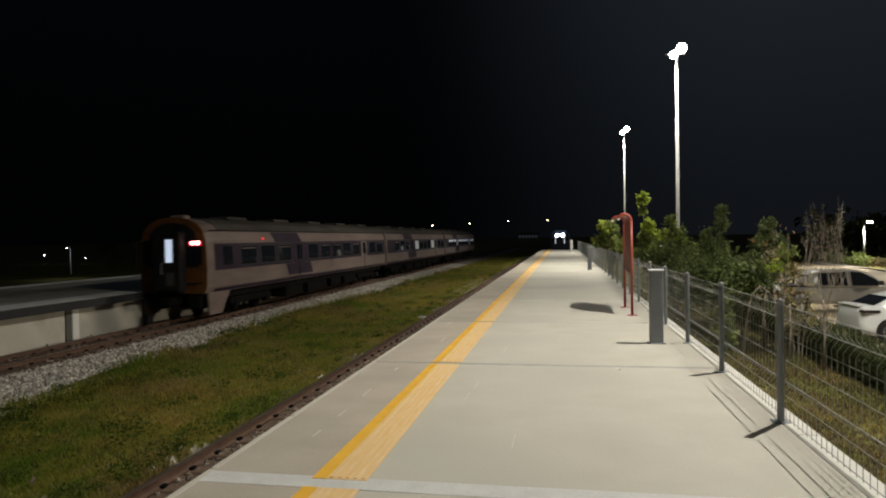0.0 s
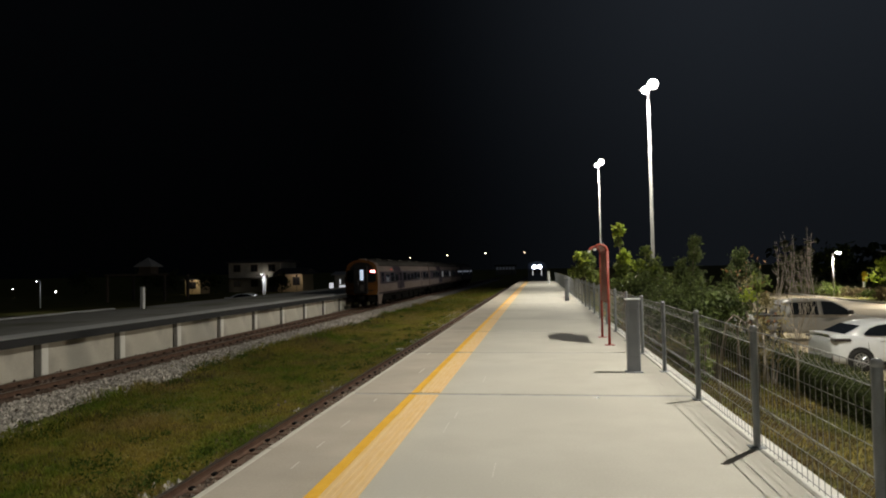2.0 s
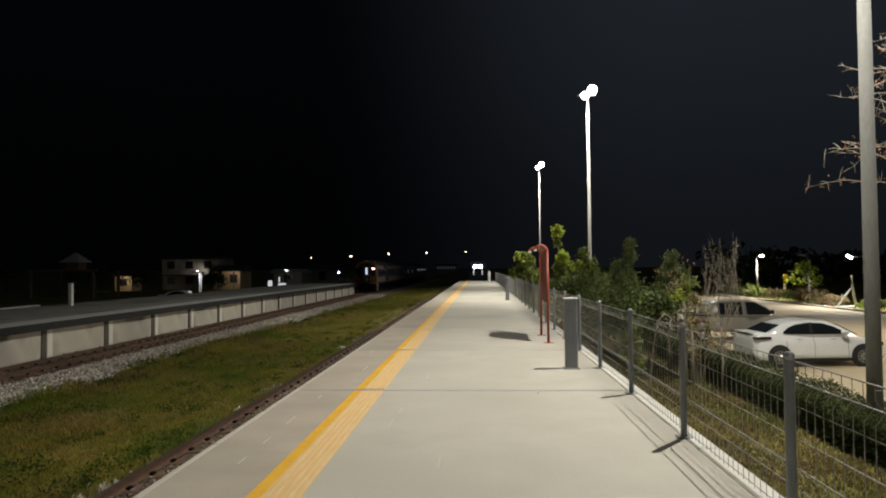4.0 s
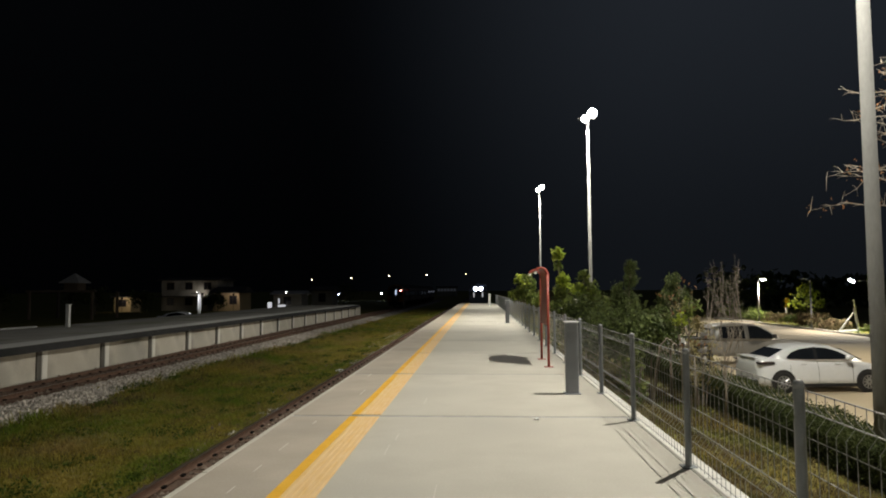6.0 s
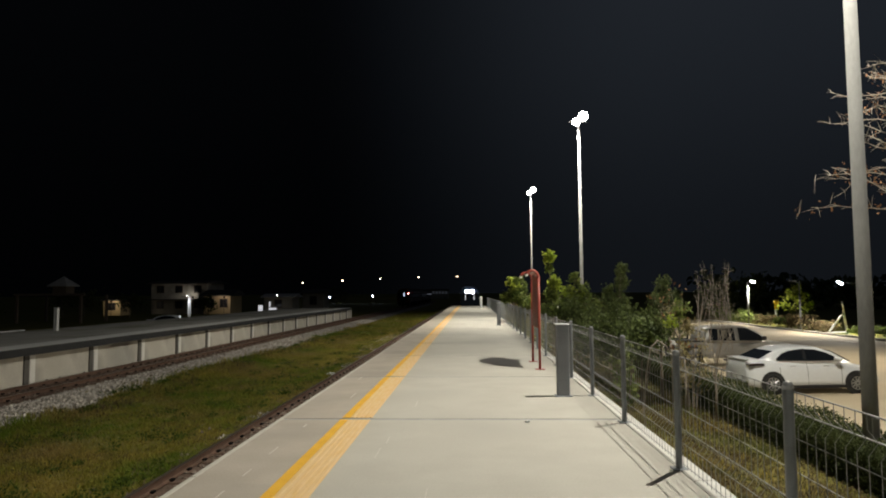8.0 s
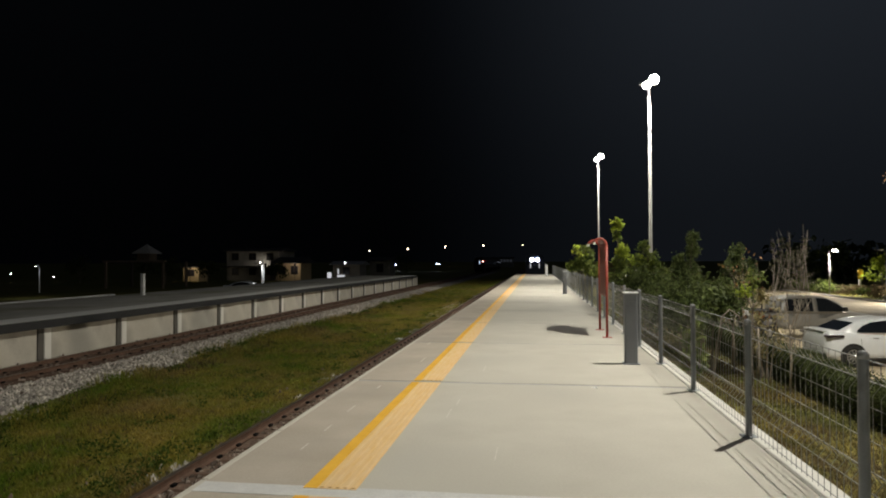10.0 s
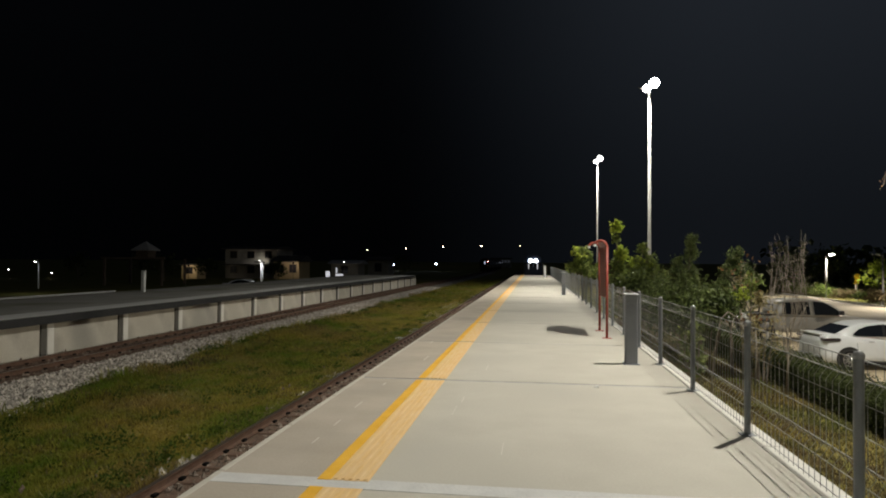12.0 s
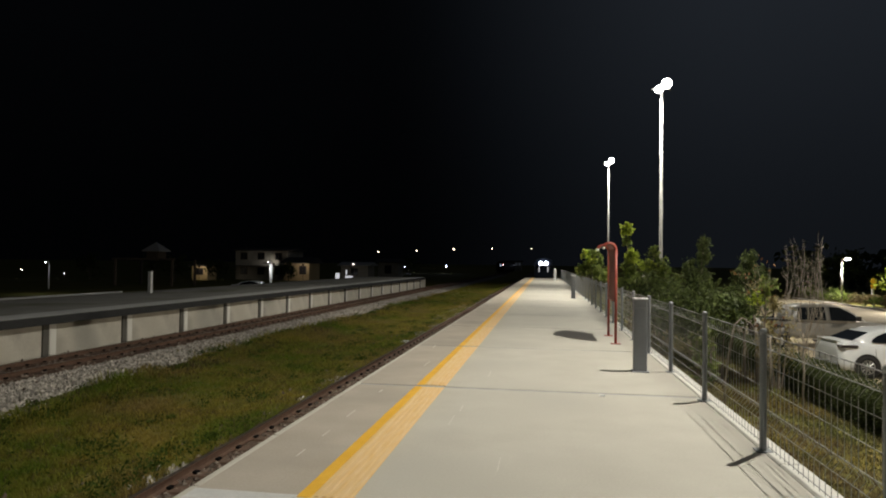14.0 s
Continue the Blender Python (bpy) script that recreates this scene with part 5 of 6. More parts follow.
def build_car_park():
    lot = part("car_park", Mesh().box(8.3, 24.5, -10, 70, -1.6, LOT_Z), LOT)
    tagged(lot, "pale sandy concrete car park", "car park", kind="structure")
    edge = Mesh().box(0, 0.15, 0.01, 1.99, -0.3, 0.14, 0.02).data("kerb_stone", KERB)
    for i in range(39):
        for x in (8.15, 24.35):
            part("kerb_stone", edge, None, lot).location = (x, -10 + 2 * i, LOT_Z)
    parked = sedan(pose(10.46, 20.15, LOT_Z, 0, 0, 5.5) @ Matrix.Scale(0.95, 4))
    tagged(copy_thing(parked, pose(-24.6, 54.5, -1.36, 0, 0, 4)), "white saloon car parked behind the far platform")
    pickup(pose(11.05, 27.0, LOT_Z, 0, 0, 4) @ Matrix.Scale(0.92, 4))
    scooter(pose(8.75, 25.6, LOT_Z, 0, 0, 205), "black motor scooter with a glossy white headlight cowl", BLACK_TRIM, BLACK_TRIM)
    scooter(pose(7.95, 25.6, -1.36, 0, 0, 250), "cream motor scooter parked beside the hedge", HOUSE_CREAM, HOUSE_CREAM)
    lot_lamp(25.5, 60.0, 2.45, LED, "white car park lamp post with a glowing head", 0.35)
    lot_lamp(24.9, 49.5, 2.3, None, "unlit grey car park lamp post", -0.5)
    lot_lamp(28.0, 46.6, 2.15, LED_COOL, "car park lamp with a cool white glowing head", -1.9, 28)
    # bank of low planting behind the lot
    for i, (x, y, w, h, mat) in enumerate(((25.7, 66, 1.5, 1.5, LEAF), (25.6, 61.5, 1.3, 1.2, LEAF), (25.9, 57, 1.6, 0.9, DRY_GRASS), (26.0, 53, 1.6, 0.9, LEAF), (25.4, 50.5, 1.2, 1.2, DRY_GRASS), (25.6, 47.5, 1.2, 0.8, DRY_GRASS), (25.6, 42.5, 1.5, 0.7, LEAF), (25.6, 38.5, 1.8, 0.8, LEAF_DARK), (25.6, 34.5, 1.8, 0.8, LEAF_DARK))):
        shrub(x, y, LOT_Z, 1.1, w * 1.3, h, 700, mat, "low planting along the edge of the car park", 60 + i, 0.26)
    tree(28.0, 56.5, LOT_Z, 3.6, 1.15, 420, LEAF_LIGHT, "small bright green tree behind the car park", 81, 0.36)
    tree(31.0, 74.0, LOT_Z, 4.6, 2.0, 700, LEAF, "small round tree behind the car park", 82, 0.4)
    tree(27.0, 71.0, LOT_Z, 4.2, 1.8, 600, LEAF_DARK, "dark tree behind the car park", 83, 0.4)
    tree(28.5, 40.0, LOT_Z, 6.5, 1.8, 300, LEAF_DARK, "dark sparse tree behind the car park", 84, 0.3)
    s = thing("warning_sign", (27.0, 58.0, LOT_Z), "small yellow sign on a white post", "sign")
    part("post", Mesh().tube([(0, 0, 0), (0, 0, 1.6)], 0.11, 8), WHITE_POST, s)
    part("plate", Mesh().lathe([(0.001, 0.0), (0.27, 0.0), (0.27, 0.03), (0.001, 0.03)], (0, -0.15, 1.95), "y", 6), SIGN_YELLOW, s)
    part("lower_plate", Mesh().box(-0.2, 0.2, -0.14, -0.115, 1.35, 1.68, 0.01), SIGN_YELLOW, s)
    prop = thing("tree_prop", (25.7, 45.7, LOT_Z), "white timber prop frame holding a young tree", "tree prop")
    for a, b in (((-0.9, 0, 0), (0.1, 0, 1.3)), ((0.5, 0.1, 0), (0.15, 0, 2.2)), ((0.1, -0.5, 0), (0.15, 0, 1.6)), ((-0.9, 0, 0.1), (0.5, 0.1, 0.12))):
        part("prop", Mesh().tube([a, b], 0.06, 6), WHITE_POST, prop)


# ---------------------------------------------------------------- far platform
def build_far_platform():
    y0, y1 = -20.0, 78.0
    body = Mesh().box(-20.8, -14.05, y0, y1, -1.5, -0.3)
    fp = tagged(part("far_platform", body, WALL_PANEL), "raised platform across the tracks with pale precast panels", "platform", kind="structure")
    part("paving", Mesh().box(-20.9, -13.75, y0, y1, -0.295, -0.04, 0.01), FAR_TOP, fp, "dark grey platform paving")
    part("edge_beam", Mesh().box(-13.75, -13.62, y0, y1, -0.28, -0.045, 0.01), DARK_EDGE, fp, "dark-faced platform edge")
    part("edge_line", Mesh().box(-14.9, -13.8, y0, y1, -0.038, -0.034), JOINT_PALE, fp, "pale strip along the platform edge")
    part("back_kerb", Mesh().box(-21.15, -20.9, y0, 31.0, -0.3, 0.03, 0.02), JOINT, fp, "low ochre kerb along the back")
    panel = Mesh().box(0, 0.05, 0.27, 3.47, -1.4, -0.31, 0.012).data("wall_panel", WALL_PANEL)
    # each pilaster is a narrow dark strip beside a paler rib
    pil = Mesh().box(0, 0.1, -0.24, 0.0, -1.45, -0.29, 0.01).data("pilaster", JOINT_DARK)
    rib = Mesh().box(0, 0.12, 0.0, 0.28, -1.45, -0.3, 0.015).data("panel_rib", RIB_WHITE)
    y = 21.3 - 11 * 3.7
    while y < y1 - 1:
        part("wall_panel", panel, None, fp).location = (-14.05, y, 0)
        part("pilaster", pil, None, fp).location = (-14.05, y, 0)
        part("panel_rib", rib, None, fp).location = (-14.05, y, 0)
        y += 3.7
    p = thing("platform_post", (-19.3, 30.9, -0.04), "short white post at the back of the far platform", "post", "far platform posts")
    part("pole", Mesh().box(-0.09, 0.09, -0.09, 0.09, 0, 1.08, 0.02), WHITE_POST, p)
    part("cap", Mesh().box(-0.105, 0.105, -0.105, 0.105, 1.08, 1.12, 0.015), WHITE_POST, p)


# ---------------------------------------------------------------- village and distance
def house(x, y, w, d, h, roof_h, wall, roof, label, storeys=1, windows=3, hip=False):
    g = -1.36
    b = thing("house", (x, y, g), label, "house", "village houses")
    wl = part("wall", Mesh().box(-w / 2, w / 2, 0, d, 0, h, 0.02), wall, b)
    o = 0.5
    r = Mesh()
    ridge = w / 2 - (d / 2 if hip else 0)
    ridge = max(ridge, 0.15)
    r.add([(-w / 2 - o, -o, h), (w / 2 + o, -o, h), (w / 2 + o, d + o, h), (-w / 2 - o, d + o, h), (-ridge - (0 if hip else o), d / 2, h + roof_h), (ridge + (0 if hip else o), d / 2, h + roof_h),
           (-w / 2 - o, -o, h - 0.12), (w / 2 + o, -o, h - 0.12), (w / 2 + o, d + o, h - 0.12), (-w / 2 - o, d + o, h - 0.12)],
          [(0, 1, 5, 4), (2, 3, 4, 5), (1, 2, 5), (3, 0, 4), (0, 6, 7, 1), (1, 7, 8, 2), (2, 8, 9, 3), (3, 9, 6, 0), (6, 9, 8, 7)])
    part("roof", r, roof, b)
    per = h / storeys
    for s in range(storeys):
        if s:
            part("awning", Mesh().box(-w / 2 - 0.3, w / 2 + 0.3, -1.3, 0.0, per * s - 0.25, per * s - 0.1, 0.03), ROOFING, b)
        for k in range(windows):
            cx = -w / 2 + w * (k + 0.5) / windows
            z = per * s + per * 0.38
            fr = part("window", Mesh().box(cx - 0.62, cx + 0.62, -0.06, 0.0, z - 0.08, z + per * 0.42 + 0.08, 0.015), TIMBER, b)
            part("pane", Mesh().box(cx - 0.53, cx - 0.03, -0.075, -0.062, z, z + per * 0.42), PANE_OLD, fr)
            part("pane", Mesh().box(cx + 0.03, cx + 0.53, -0.075, -0.062, z, z + per * 0.42), PANE_OLD, fr)
    return b


def street_lamp(x, y, z, face, size, label, ground=-1.36, arm=0.9, pole=None):
    p = thing("street_lamp", (x, y, ground), label, "street lamp", "distant street lamps")
    h = z - ground
    part("pole", Mesh().tube([(arm, 0, 0), (arm, 0, h - 0.2), (arm * 0.6, 0, h + 0.1), (0, 0, h + size * 0.5)], size * 0.08 if pole is None else 0.045, 8), pole or UNDERFRAME, p)
    hd = part("lamp_head", Mesh().box(-size * 0.7, size * 0.7, -size * 0.4, size * 0.4, h + size * 0.3, h + size * 0.55, size * 0.08), BOX_GREY, p)
    part("lamp_bowl", Mesh().lathe([(0.001, -size * 0.5), (size * 0.34, -size * 0.38), (size * 0.5, -size * 0.05), (size * 0.5, size * 0.29), (0.001, size * 0.3)], (0, 0, h), n=14), face, hd, "glowing lamp bowl")


def build_village():
    house(-45.5, 102, 9.0, 7.0, 4.9, 0.4, HOUSE_CREAM, ROOFING, "two-storey cream house with dark windows", 2, 3)
    house(-38.6, 100, 4.2, 5.0, 2.9, 0.9, HOUSE_OCHRE, ROOFING, "small low house with a pale front", 1, 2)
    house(-53.0, 96, 2.6, 3.0, 2.3, 0.3, HOUSE_OCHRE, ROOFING, "small lit ochre outbuilding", 1, 1)
    house(-30.2, 104, 4.6, 4.0, 2.6, 0.5, HOUSE_CREAM, ROOF_PALE, "small roadside shop with a lit front", 1, 1)
    house(-26.5, 112, 3.6, 4.0, 3.2, 0.6, HOUSE_CREAM, ROOFING, "plain grey concrete hut under a dark roof", 1, 1)
    # added posts: their shades keep the house lights out of view
    for x, y, z in ((-42.6, 100.4, 1.25), (-52.2, 94.4, 0.75), (-36.9, 98.4, 1.2)):
        lamp = thing("light_shield", (x, y, -1.36), "added thin post with a shade hiding a light before a house", "lamp", "yard lamps")
        part("post", Mesh().tube([(0, 0, 0), (0, 0, z + 1.5)], 0.03, 6), UNDERFRAME, lamp)
        part("shade", Mesh().box(-0.16, 0.16, -0.04, 0.02, z + 1.24, z + 1.52, 0.02).box(-0.16, 0.16, 0.02, 0.3, z + 1.48, z + 1.52, 0.01), UNDERFRAME, lamp)
    shop = thing("shop_sign", (-30.3, 99.0, -1.36), "lit white shop front panels", "sign")
    part("panel", Mesh().box(-1.5, -0.85, 0, 0.12, 0.4, 1.35, 0.03), SIGN_LIT, shop)
    part("panel", Mesh().box(0.1, 1.3, 0, 0.12, 0.45, 0.95, 0.03), SIGN_LIT, shop)
    part("panel", Mesh().box(0.15, 0.35, 0, 0.12, 1.1, 1.9, 0.03), SIGN_LIT, shop)
    part("post", Mesh().tube([(-1.1, 0.1, 0), (-1.1, 0.1, 1.0)], 0.05, 6), GALV, shop)
    part("post", Mesh().tube([(1.0, 0.1, 0), (1.0, 0.1, 1.0)], 0.05, 6), GALV, shop)
    pav = thing("pavilion", (-45.5, 70.0, -1.36), "open pavilion with a pointed grey roof on posts", "pavilion")
    for x in (-3.6, 3.6):
        for y in (0, 5):
            part("post", Mesh().box(x - 0.13, x + 0.13, y - 0.13, y + 0.13, 0, 3.1, 0.02), TIMBER, pav)
    part("beam", Mesh().box(-4, 4, -0.15, 0.1, 3.0, 3.25, 0.03), TIMBER, pav)
    part("roof", Mesh().add([(-1.15, 1.3, 4.15), (1.15, 1.3, 4.15), (1.15, 3.7, 4.15), (-1.15, 3.7, 4.15), (0, 2.5, 5.2), (-1.15, 1.3, 4.05), (1.15, 1.3, 4.05), (1.15, 3.7, 4.05), (-1.15, 3.7, 4.05)],
                            [(0, 1, 4), (1, 2, 4), (2, 3, 4), (3, 0, 4), (5, 8, 7, 6), (0, 5, 6, 1), (1, 6, 7, 2), (2, 7, 8, 3), (3, 8, 5, 0)]), ROOF_PALE, pav)
    part("turret", Mesh().box(-0.8, 0.8, 1.7, 3.3, 3.2, 4.1, 0.03), TIMBER, pav)
    for i, (x, y, h, w) in enumerate(((-50, 84, 3.5, 2.0), (-46, 88, 3.0, 1.8), (-58, 92, 3.8, 2.2), (-37.5, 93, 2.8, 1.3), (-24, 118, 4, 2.5), (-66, 88, 3.4, 2.2))):
        tree(x, y, -1.36, h, w, 450, LEAF_DARK, "dark tree among the village houses", 120 + i, 0.4, 0.15)
    # lamps behind the far platform
    for x, y, z, s in ((-25.3, 59.0, 1.6, 0.07), (-29.2, 100.0, 1.5, 0.12), (-41.4, 50.0, 1.36, 0.07), (-79.2, 90.0, -0.05, 0.12), (-71.9, 90.0, -0.5, 0.12)):
        street_lamp(x, y, z, LED, s, "white post lamp behind the far platform", -0.9 if y < 60 else -1.36, 0.35, WHITE_POST if y < 75 else None)
    post = thing("lamp_post", (-24.9, 58.5, -1.36), "white lamp post behind the far platform", "lamp post")
    part("pole", Mesh().tube([(0, 0, 0), (0, 0, 2.8)], 0.065, 8), WHITE_POST, post)
    part("head", Mesh().box(-0.7, 0.1, -0.1, 0.1, 2.8, 2.9, 0.02), GALV, post)
    for x, face, z, size in ((-103, SODIUM, 8.6, 0.62), (-78.5, SODIUM, 9.6, 0.65), (-55.1, SODIUM, 10.7, 0.68), (-31.5, SODIUM, 11.3, 0.65), (-7.7, SODIUM_DIM, 11.5, 0.42)):
        street_lamp(x, 400, z, face, size, "orange street lamp glowing far off", -1.36, 3.0)
    for x, y, z, face, size in ((-48.2, 200, 1.5, LED, 0.45), (-42.6, 200, 0.7, BLUISH, 0.6), (-29.5, 200, 0.9, BLUISH, 0.42)):
        street_lamp(x, y, z, face, size, "small white lamp glowing far off", -1.36, 0.8)
    # long low lit shed far down the line
    shed = thing("far_shed", (-16.0, 330, -1.36), "long low shed with a faint row of lit windows", "building")
    part("wall", Mesh().box(-5, 5, 0, 8, 0, 4.6, 0.1), HOUSE_CREAM, shed)
    part("roof", Mesh().box(-5.6, 5.6, -0.6, 8.6, 4.6, 5.0, 0.1), ROOFING, shed)
    for k in range(6):
        part("window", Mesh().box(-4.6 + 1.6 * k, -3.5 + 1.6 * k, -0.1, -0.02, 2.6, 3.9, 0.03), WINDOW_DIM, shed)


def build_far_woods():
    """A dark uneven line of trees beyond the car park."""
    rng = np.random.default_rng(77)
    n = 5200
    t = rng.random(n)
    top = np.array([4.5 + 3.2 * noise.noise(Vector((q * 40, 1, 0))) + 1.6 * noise.noise(Vector((q * 130, 2, 0))) for q in t])

    def where(k):
        x = 34 + 190 * t + rng.normal(0, 1.5, n)
        y = 96 + 60 * np.sin(t * 1.6) - 70 * t ** 2 + rng.normal(0, 3, n)
        return np.column_stack([x, y, -1.3 + top * rng.random(n) ** 0.7])
    tagged(part("far_woods", flakes(n, where, np.full(n, 1.3), 1.0, 0.7, rng, -0.2), LEAF_DARK), "dark uneven line of trees beyond the car park", "trees", kind="stuff")


def build_locomotive():
    l = thing("locomotive", (0.45, 98.0, RAIL_Z), "dark blue locomotive standing with twin bright headlights", "locomotive")
    prof = [(-1.38, 0.95), (1.38, 0.95), (1.38, 3.0), (1.15, 3.55), (0.6, 3.75), (-0.6, 3.75), (-1.15, 3.55), (-1.38, 3.0)]
    part("body", Mesh().sweep(prof, 0, 14, 1), LOCO_BLUE, l)
    part("underframe", Mesh().box(-1.2, 1.2, 0.3, 13.7, 0.12, 0.95, 0.05), UNDERFRAME, l)
    part("buffer_beam", Mesh().box(-1.3, 1.3, -0.15, 0.0, 0.55, 0.95, 0.03), UNDERFRAME, l)
    for x in (-0.6, 0.6):
        part("windscreen", Mesh().box(x - 0.5, x + 0.5, -0.02, -0.004, 2.05, 2.65, 0.01), PANE, l)
    for x in (-0.4, 0.4):
        h = part("headlight", Mesh().lathe([(0.001, 0.0), (0.22, 0.0), (0.24, 0.06), (0.001, 0.06)], (x, -0.02, 2.95), "y", 20), HEADLIGHT, l, "bright white headlight")
        part("marker_light", Mesh().box(x * 1.6 - 0.06, x * 1.6 + 0.06, -0.03, -0.004, 1.7, 2.5, 0.01), SIGN_LIT, h)


# ---------------------------------------------------------------- train
CAR_LENGTH = 23.2


def rail_car(index, tail):
    """A diesel rail car; its own y runs from the rear end forwards, z from the rail head."""
    lit = index >= 2
    label = ("grey and purple diesel rail car with orange cab end" if tail
             else "silver-grey and purple diesel rail car with lit windows" if lit else "silver-grey and purple diesel rail car with dark windows")
    c = thing("rail_car", (FAR_TRACK, 20.7 + index * CAR_LENGTH, RAIL_Z), label, "train", "cars of the train")
    L = CAR_LENGTH - 0.45
    w = 1.36
    side = [(1.24, 1.0), (1.34, 1.2), (w, 1.75), (1.345, 2.3), (1.3, 2.85), (1.2, 3.18), (0.98, 3.42), (0.62, 3.58), (0.2, 3.65)]
    prof = side + [(-x, z) for x, z in side[::-1]]

    def shape(p, t):
        k = 1.0
        if tail and t < 0.06:
            k = 0.93 + 0.07 * math.sqrt(t / 0.06)
        return [(x * k, 1.0 + (z - 1.0) * (0.96 + 0.04 * (k - 0.93) / 0.07)) for x, z in p]
    body = part("body", Mesh().sweep(prof, 0, L, 40, shape), TRAIN_GREY, c, smooth=False)

    def on_side(z):
        for (x0, z0), (x1, z1) in zip(side, side[1:]):
            if z0 <= z <= z1:
                return x0 + (x1 - x0) * (z - z0) / (z1 - z0)
        return side[-1][0]

    def strip(name, y0, y1, z0, z1, mat, parent, lift, s, slant=0.0, lbl=""):
        zs = [z0 + (z1 - z0) * k / 4 for k in range(5)]
        m = Mesh()
        for off in (lift, lift - 0.02):
            for z in zs:
                x = s * (on_side(z) + off)
                sh = slant * (z - z0) / (z1 - z0)
                m.v += [(x, y0 + sh, z), (x, y1 + sh, z)]
        for k in range(4):
            q = (2 * k, 2 * k + 1, 2 * k + 3, 2 * k + 2)
            m.f += [q, tuple(i + 10 for i in q[::-1])]
            m.f += [(2 * k, 2 * k + 2, 2 * k + 12, 2 * k + 10), (2 * k + 1, 2 * k + 11, 2 * k + 13, 2 * k + 3)]
        m.f += [(0, 10, 11, 1), (8, 9, 19, 18)]
        return part(name, m, mat, parent, lbl)
    ys = 0.45 if tail else 0.2
    for s in (-1, 1):
        strip("window_band", ys, L - 0.1, 1.78, 2.72, TRAIN_PURPLE, body, 0.006, s, lbl="dark purple window band")
        strip("skirt_line", ys, L - 0.1, 1.02, 1.14, TRAIN_PURPLE, body, 0.006, s, lbl="dark purple line along the sill")
        strip("slanted_block", 6.75, 9.6, 1.15, 1.77, TRAIN_PURPLE, body, 0.007, s, -0.4, lbl="slanted purple block")
        strip("slanted_block", 5.35, 8.2, 2.73, 3.14, TRAIN_PURPLE, body, 0.007, s, -0.3, lbl="slanted purple block")
        for k in range(12):
            y = 2.3 + 1.68 * k
            if k in (3, 9):
                d = strip("door", y, y + 1.1, 1.16, 2.7, TRAIN_PURPLE if k == 3 else TRAIN_GREY, c, 0.012, s)
                strip("door_window", y + 0.25, y + 0.85, 1.93, 2.6, WINDOW_DIM if lit else PANE, d, 0.02, s)
                part("door_gap", Mesh().box(s * 1.375 - 0.012, s * 1.375 + 0.012, y + 0.53, y + 0.56, 1.2, 2.6), BLACK_TRIM, d)
                continue
            fr = strip("window_frame", y - 0.05, y + 1.3, 1.88, 2.65, BLACK_TRIM, c, 0.011, s)
            strip("window", y, y + 1.25, 1.93, 2.36 if lit else 2.6, WINDOW_DIM if index == 1 and k in (4, 8) else PANE, fr, 0.016, s)
            if lit:
                strip("lit_top_light", y, y + 1.25, 2.37, 2.6, WINDOW_LIT, fr, 0.016, s, lbl="upper pane lit from inside")
            elif k % 3 != 1:
                # a pale line painted across the glass for the reflection at its top
                strip("top_reflection", y + 0.1, y + 1.15, 2.5, 2.54, TRAIN_GREY, fr, 0.024, s)
        strip("gutter", 0.3, L - 0.1, 3.16, 3.2, UNDERFRAME, body, 0.012, s)
    roof = [(x, z + 0.01) for x, z in side[5:]] + [(-x, z + 0.01) for x, z in side[5:][::-1]]
    part("roof", Mesh().sweep(roof + [(-1.1, 3.15), (1.1, 3.15)], 0.9 if tail else 0.05, L, 1), TRAIN_ROOF, c)
    for k in range(5):
        part("roof_vent", Mesh().box(-0.45, 0.45, 3 + 4.2 * k, 4.6 + 4.2 * k, 3.6, 3.76, 0.06), TRAIN_ROOF, c)
    part("underframe", Mesh().box(-1.1, 1.1, 0.4, L - 0.3, 0.72, 1.0, 0.03), UNDERFRAME, c)
    for y, n in ((6.6, 2.0), (9.2, 2.6), (12.4, 1.6), (14.6, 2.0)):
        for s in (-1, 1):
            part("equipment_box", Mesh().box(s * 0.85 - 0.36, s * 0.85 + 0.36, y, y + n, 0.3, 0.75, 0.04), UNDERFRAME, c)
    for yc in (3.6, L - 3.6):
        bogie = part("bogie", Mesh().box(-1.12, 1.12, yc - 1.7, yc + 1.7, 0.42, 0.7, 0.05), UNDERFRAME, c)
        for dy in (-1.3, 1.3):
            for s in (-1, 1):
                part("bogie_wheel", Mesh().lathe([(0.001, -0.06), (0.4, -0.06), (0.42, 0.06), (0.001, 0.06)], (s * 0.53, yc + dy, 0.42), "x", 20), UNDERFRAME, bogie)
                part("axle_box", Mesh().box(s * 1.05 - 0.12, s * 1.05 + 0.12, yc + dy - 0.2, yc + dy + 0.2, 0.3, 0.6, 0.04), UNDERFRAME, bogie)
    if not tail:
        part("gangway", Mesh().box(-0.55, 0.55, -0.45, 0.0, 1.0, 3.1, 0.05), TRAIN_BLACK, c)
        return c
    # cab end, seen going away
    k = 0.93
    rim = [(x * k, z) for x, z in prof]
    inner = [(x * 0.72, 1.28 + (z - 1.0) * 0.82) for x, z in prof]
    n = len(prof)
    m = Mesh()
    m.add([(x, -0.03, z) for x, z in rim] + [(x, -0.05, z) for x, z in inner] + [(x, 0.02, z) for x, z in rim], [])
    ring = [(i, (i + 1) % n, n + (i + 1) % n, n + i) for i in range(n)], [(i, 2 * n + i, 2 * n + (i + 1) % n, (i + 1) % n) for i in range(n)]
    part("cab_surround", Mesh().add(m.v, ring[0] + ring[1]), TRAIN_ORANGE, c, "orange cab end surround")
    part("cab_face", Mesh().sweep([(x * 0.73, 1.26 + (z - 1.0) * 0.83) for x, z in prof], -0.035, 0.03, 1), TRAIN_BLACK, c, "black cab face")
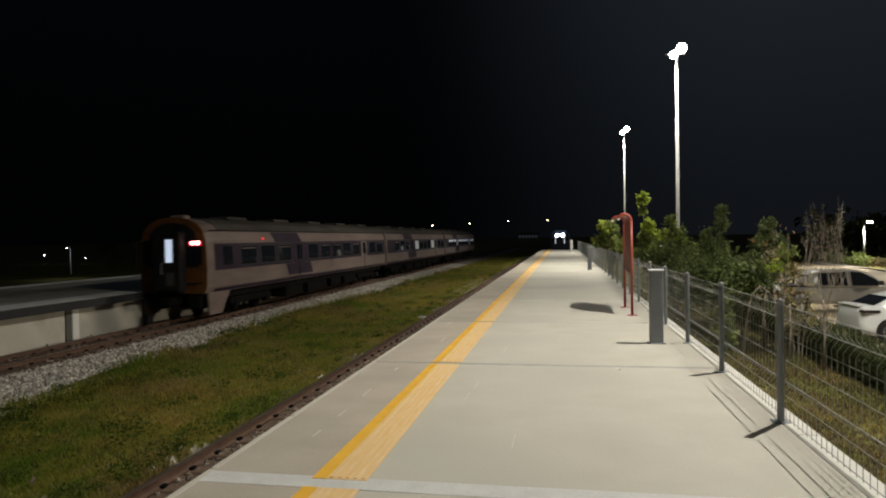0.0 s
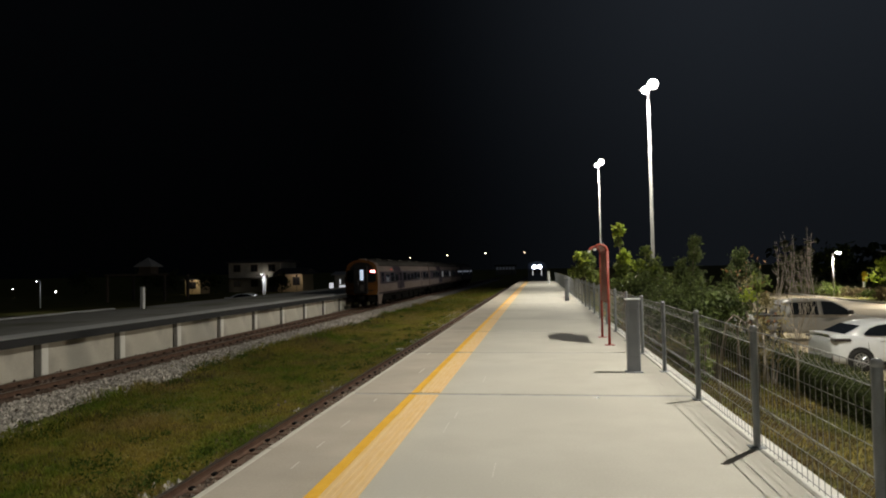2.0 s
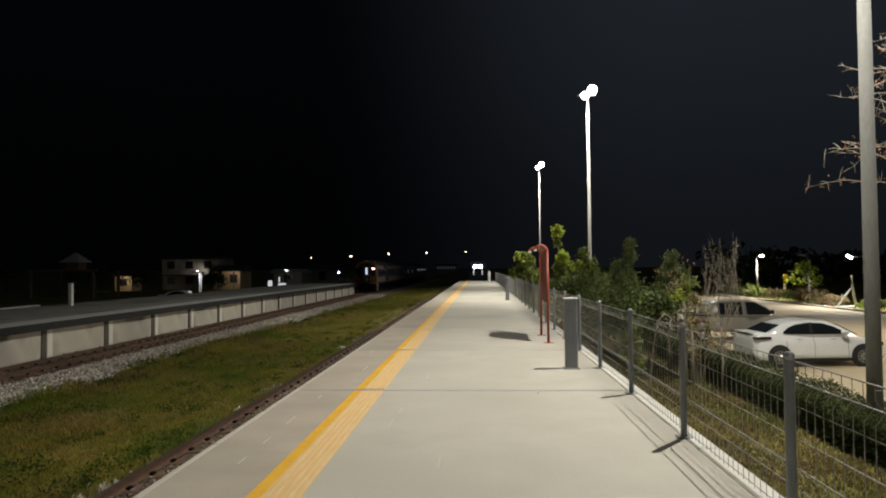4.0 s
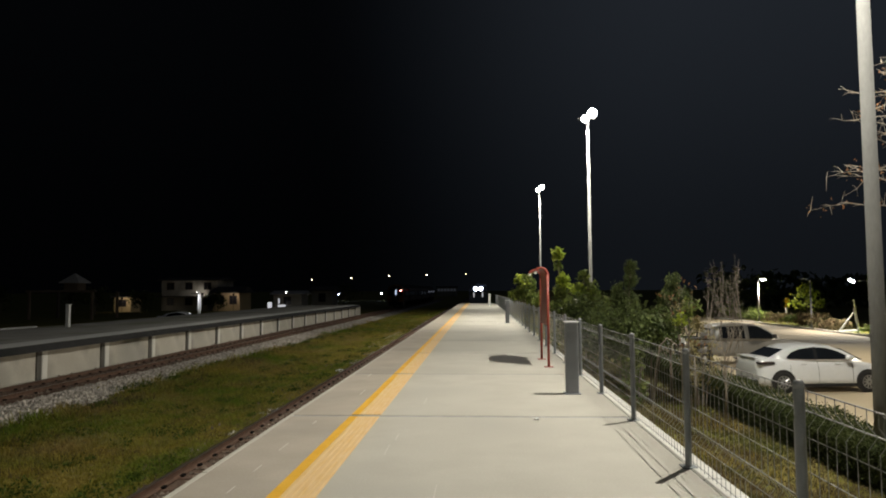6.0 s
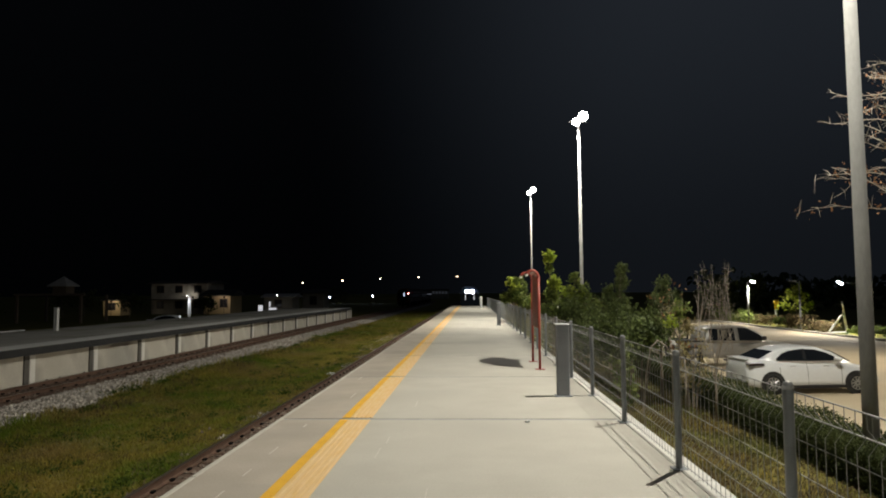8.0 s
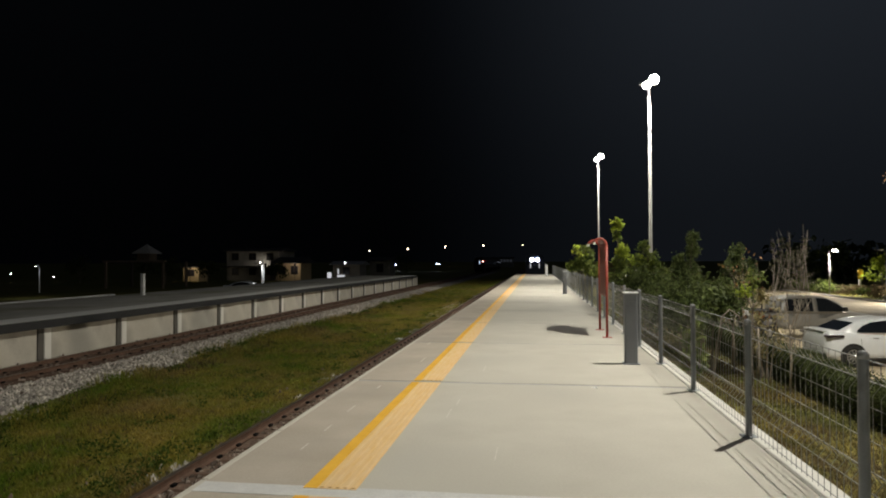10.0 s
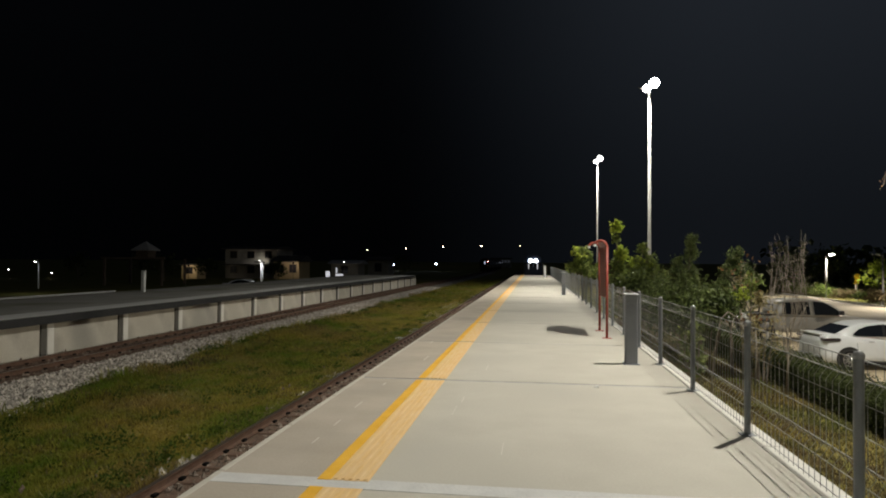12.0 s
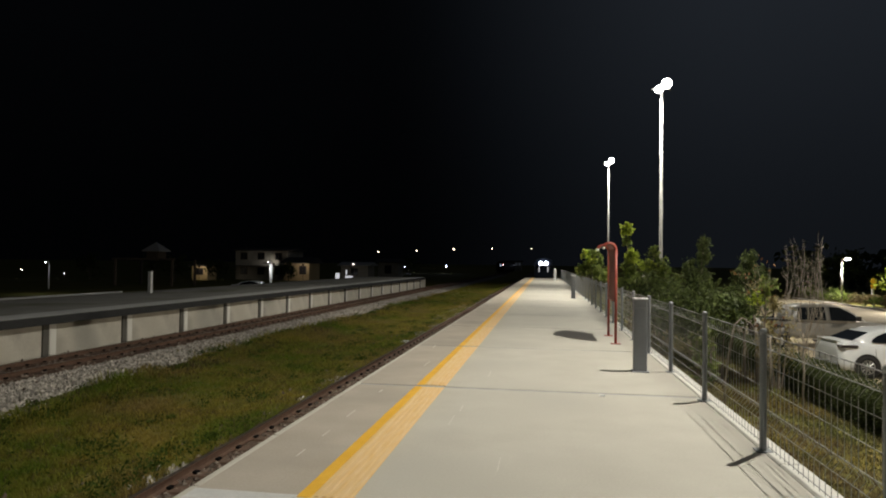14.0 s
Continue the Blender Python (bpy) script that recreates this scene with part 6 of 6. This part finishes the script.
    for s in (-1, 1):
        strip("cab_side_window", 0.95, 1.6, 1.95, 2.62, PANE, c, 0.02, s)
        part("windscreen", Mesh().box(s * 0.82 - 0.3, s * 0.82 + 0.3, -0.075, -0.05, 2.0, 2.85, 0.02), PANE, c, "dark cab windscreen")
        part("end_pillar", Mesh().box(s * 0.82 - 0.32, s * 0.82 + 0.32, -0.07, -0.045, 1.35, 1.9, 0.02), TRAIN_ORANGE, c, "orange panel under the windscreen")
        x0, x1 = sorted((s * 1.2, s * 1.26))
        plate = [(0.05, 1.0), (1.55, 1.0), (0.95, 0.24), (0.12, 0.24)]
        part("skirt_panel", Mesh().add([(x, y, z) for x in (x0, x1) for y, z in plate],
                                       [(0, 1, 2, 3), (7, 6, 5, 4), (0, 4, 5, 1), (1, 5, 6, 2), (2, 6, 7, 3), (3, 7, 4, 0)]), TRAIN_GREY, c, "pale tapered skirt panel under the cab")
        part("buffer_pocket", Mesh().box(s * 0.75 - 0.25, s * 0.75 + 0.25, -0.05, 0.5, 0.45, 0.95, 0.04), UNDERFRAME, c)
    gw = part("gangway", Mesh().box(-0.52, 0.52, -0.5, 0.0, 1.05, 3.15, 0.08), TRAIN_BLACK, c, "black gangway end")
    part("gangway_door", Mesh().box(-0.4, 0.4, -0.515, -0.49, 1.15, 3.0, 0.02), TRAIN_BLACK, gw)
    part("door_window", Mesh().box(0.02, 0.27, -0.53, -0.512, 2.1, 2.88, 0.02), DOOR_LIT, gw, "lit white door window")
    # the reflection on the lower door is added as a grey patch
    part("door_sheen", Mesh().box(0.02, 0.3, -0.528, -0.512, 1.3, 1.75, 0.02), TRAIN_ROOF, gw, "grey patch painted for the light reflected by the door")
    part("door_handle", Mesh().tube([(-0.12, -0.53, 1.7), (-0.12, -0.56, 1.75), (-0.12, -0.56, 2.05), (-0.12, -0.53, 2.1)], 0.015, 6), ALLOY, gw)
    for x in (-0.47, 0.47):
        part("gangway_rib", Mesh().box(x - 0.03, x + 0.03, -0.53, -0.49, 1.1, 3.1, 0.015), UNDERFRAME, gw)
    tl = part("tail_lamp", Mesh().box(0.62, 1.16, -0.1, -0.06, 2.62, 2.86, 0.03), TRAIN_BLACK, c)
    part("lamp_bar", Mesh().box(0.66, 1.12, -0.115, -0.098, 2.66, 2.82, 0.01), TAIL_RED, tl, "glowing red tail lamp")
    for x in (0.8, 0.98):
        part("lamp_core", Mesh().lathe([(0.001, 0.0), (0.062, 0.0), (0.062, 0.02), (0.001, 0.02)], (x, -0.117, 2.75), "y", 14), TAIL_CORE, tl, "bright lamp core")
    part("side_marker", Mesh().box(1.355, 1.385, 4.0, 4.16, 2.84, 2.92, 0.01), TAIL_RED, c, "small red marker lamp")
    part("coupler", Mesh().box(-0.18, 0.18, -0.6, 0.3, 0.6, 0.9, 0.04), UNDERFRAME, c)
    part("horn_pod", Mesh().box(-0.3, 0.3, 0.25, 0.6, 3.55, 3.74, 0.05), TRAIN_GREY, c)
    return c


# ---------------------------------------------------------------- build
build_ground()
build_far_platform()
for mx, my, mtop, mr in ((7.05, 10.77, 11.4, 0.12), (6.87, 36.7, 11.35, 0.1), (6.9, 67.0, 11.95, 0.085), (7.0, -16.0, 11.5, 0.12)):
    mast(mx, my, -1.36, mtop, mr)
build_fence()
build_litter()
build_bollards()
build_notice_board()
build_car_park()
build_planting()
build_village()
build_far_woods()
build_locomotive()
cars = [rail_car(i, i == 0) for i in range(3)]
build_trackbeds()
build_gravel_strip()
build_grass()
build_platform()
build_tracks()


def motions():
    # seconds, place of the train's rear end along the track
    rows = [(0.0, 20.8), (0.5, 27.5), (1.0, 34.4), (1.5, 41.2), (2.0, 48.2), (2.5, 55.2), (3.0, 62.3), (4.5, 82.5), (6.0, 102.5), (7.5, 121.5), (9.0, 140.5), (11.5, 169.0), (14.0, 196.0)]
    for i, c in enumerate(cars):
        walk(c, [(t, Matrix.Translation((FAR_TRACK, y + i * CAR_LENGTH, RAIL_Z))) for t, y in rows])


motions()
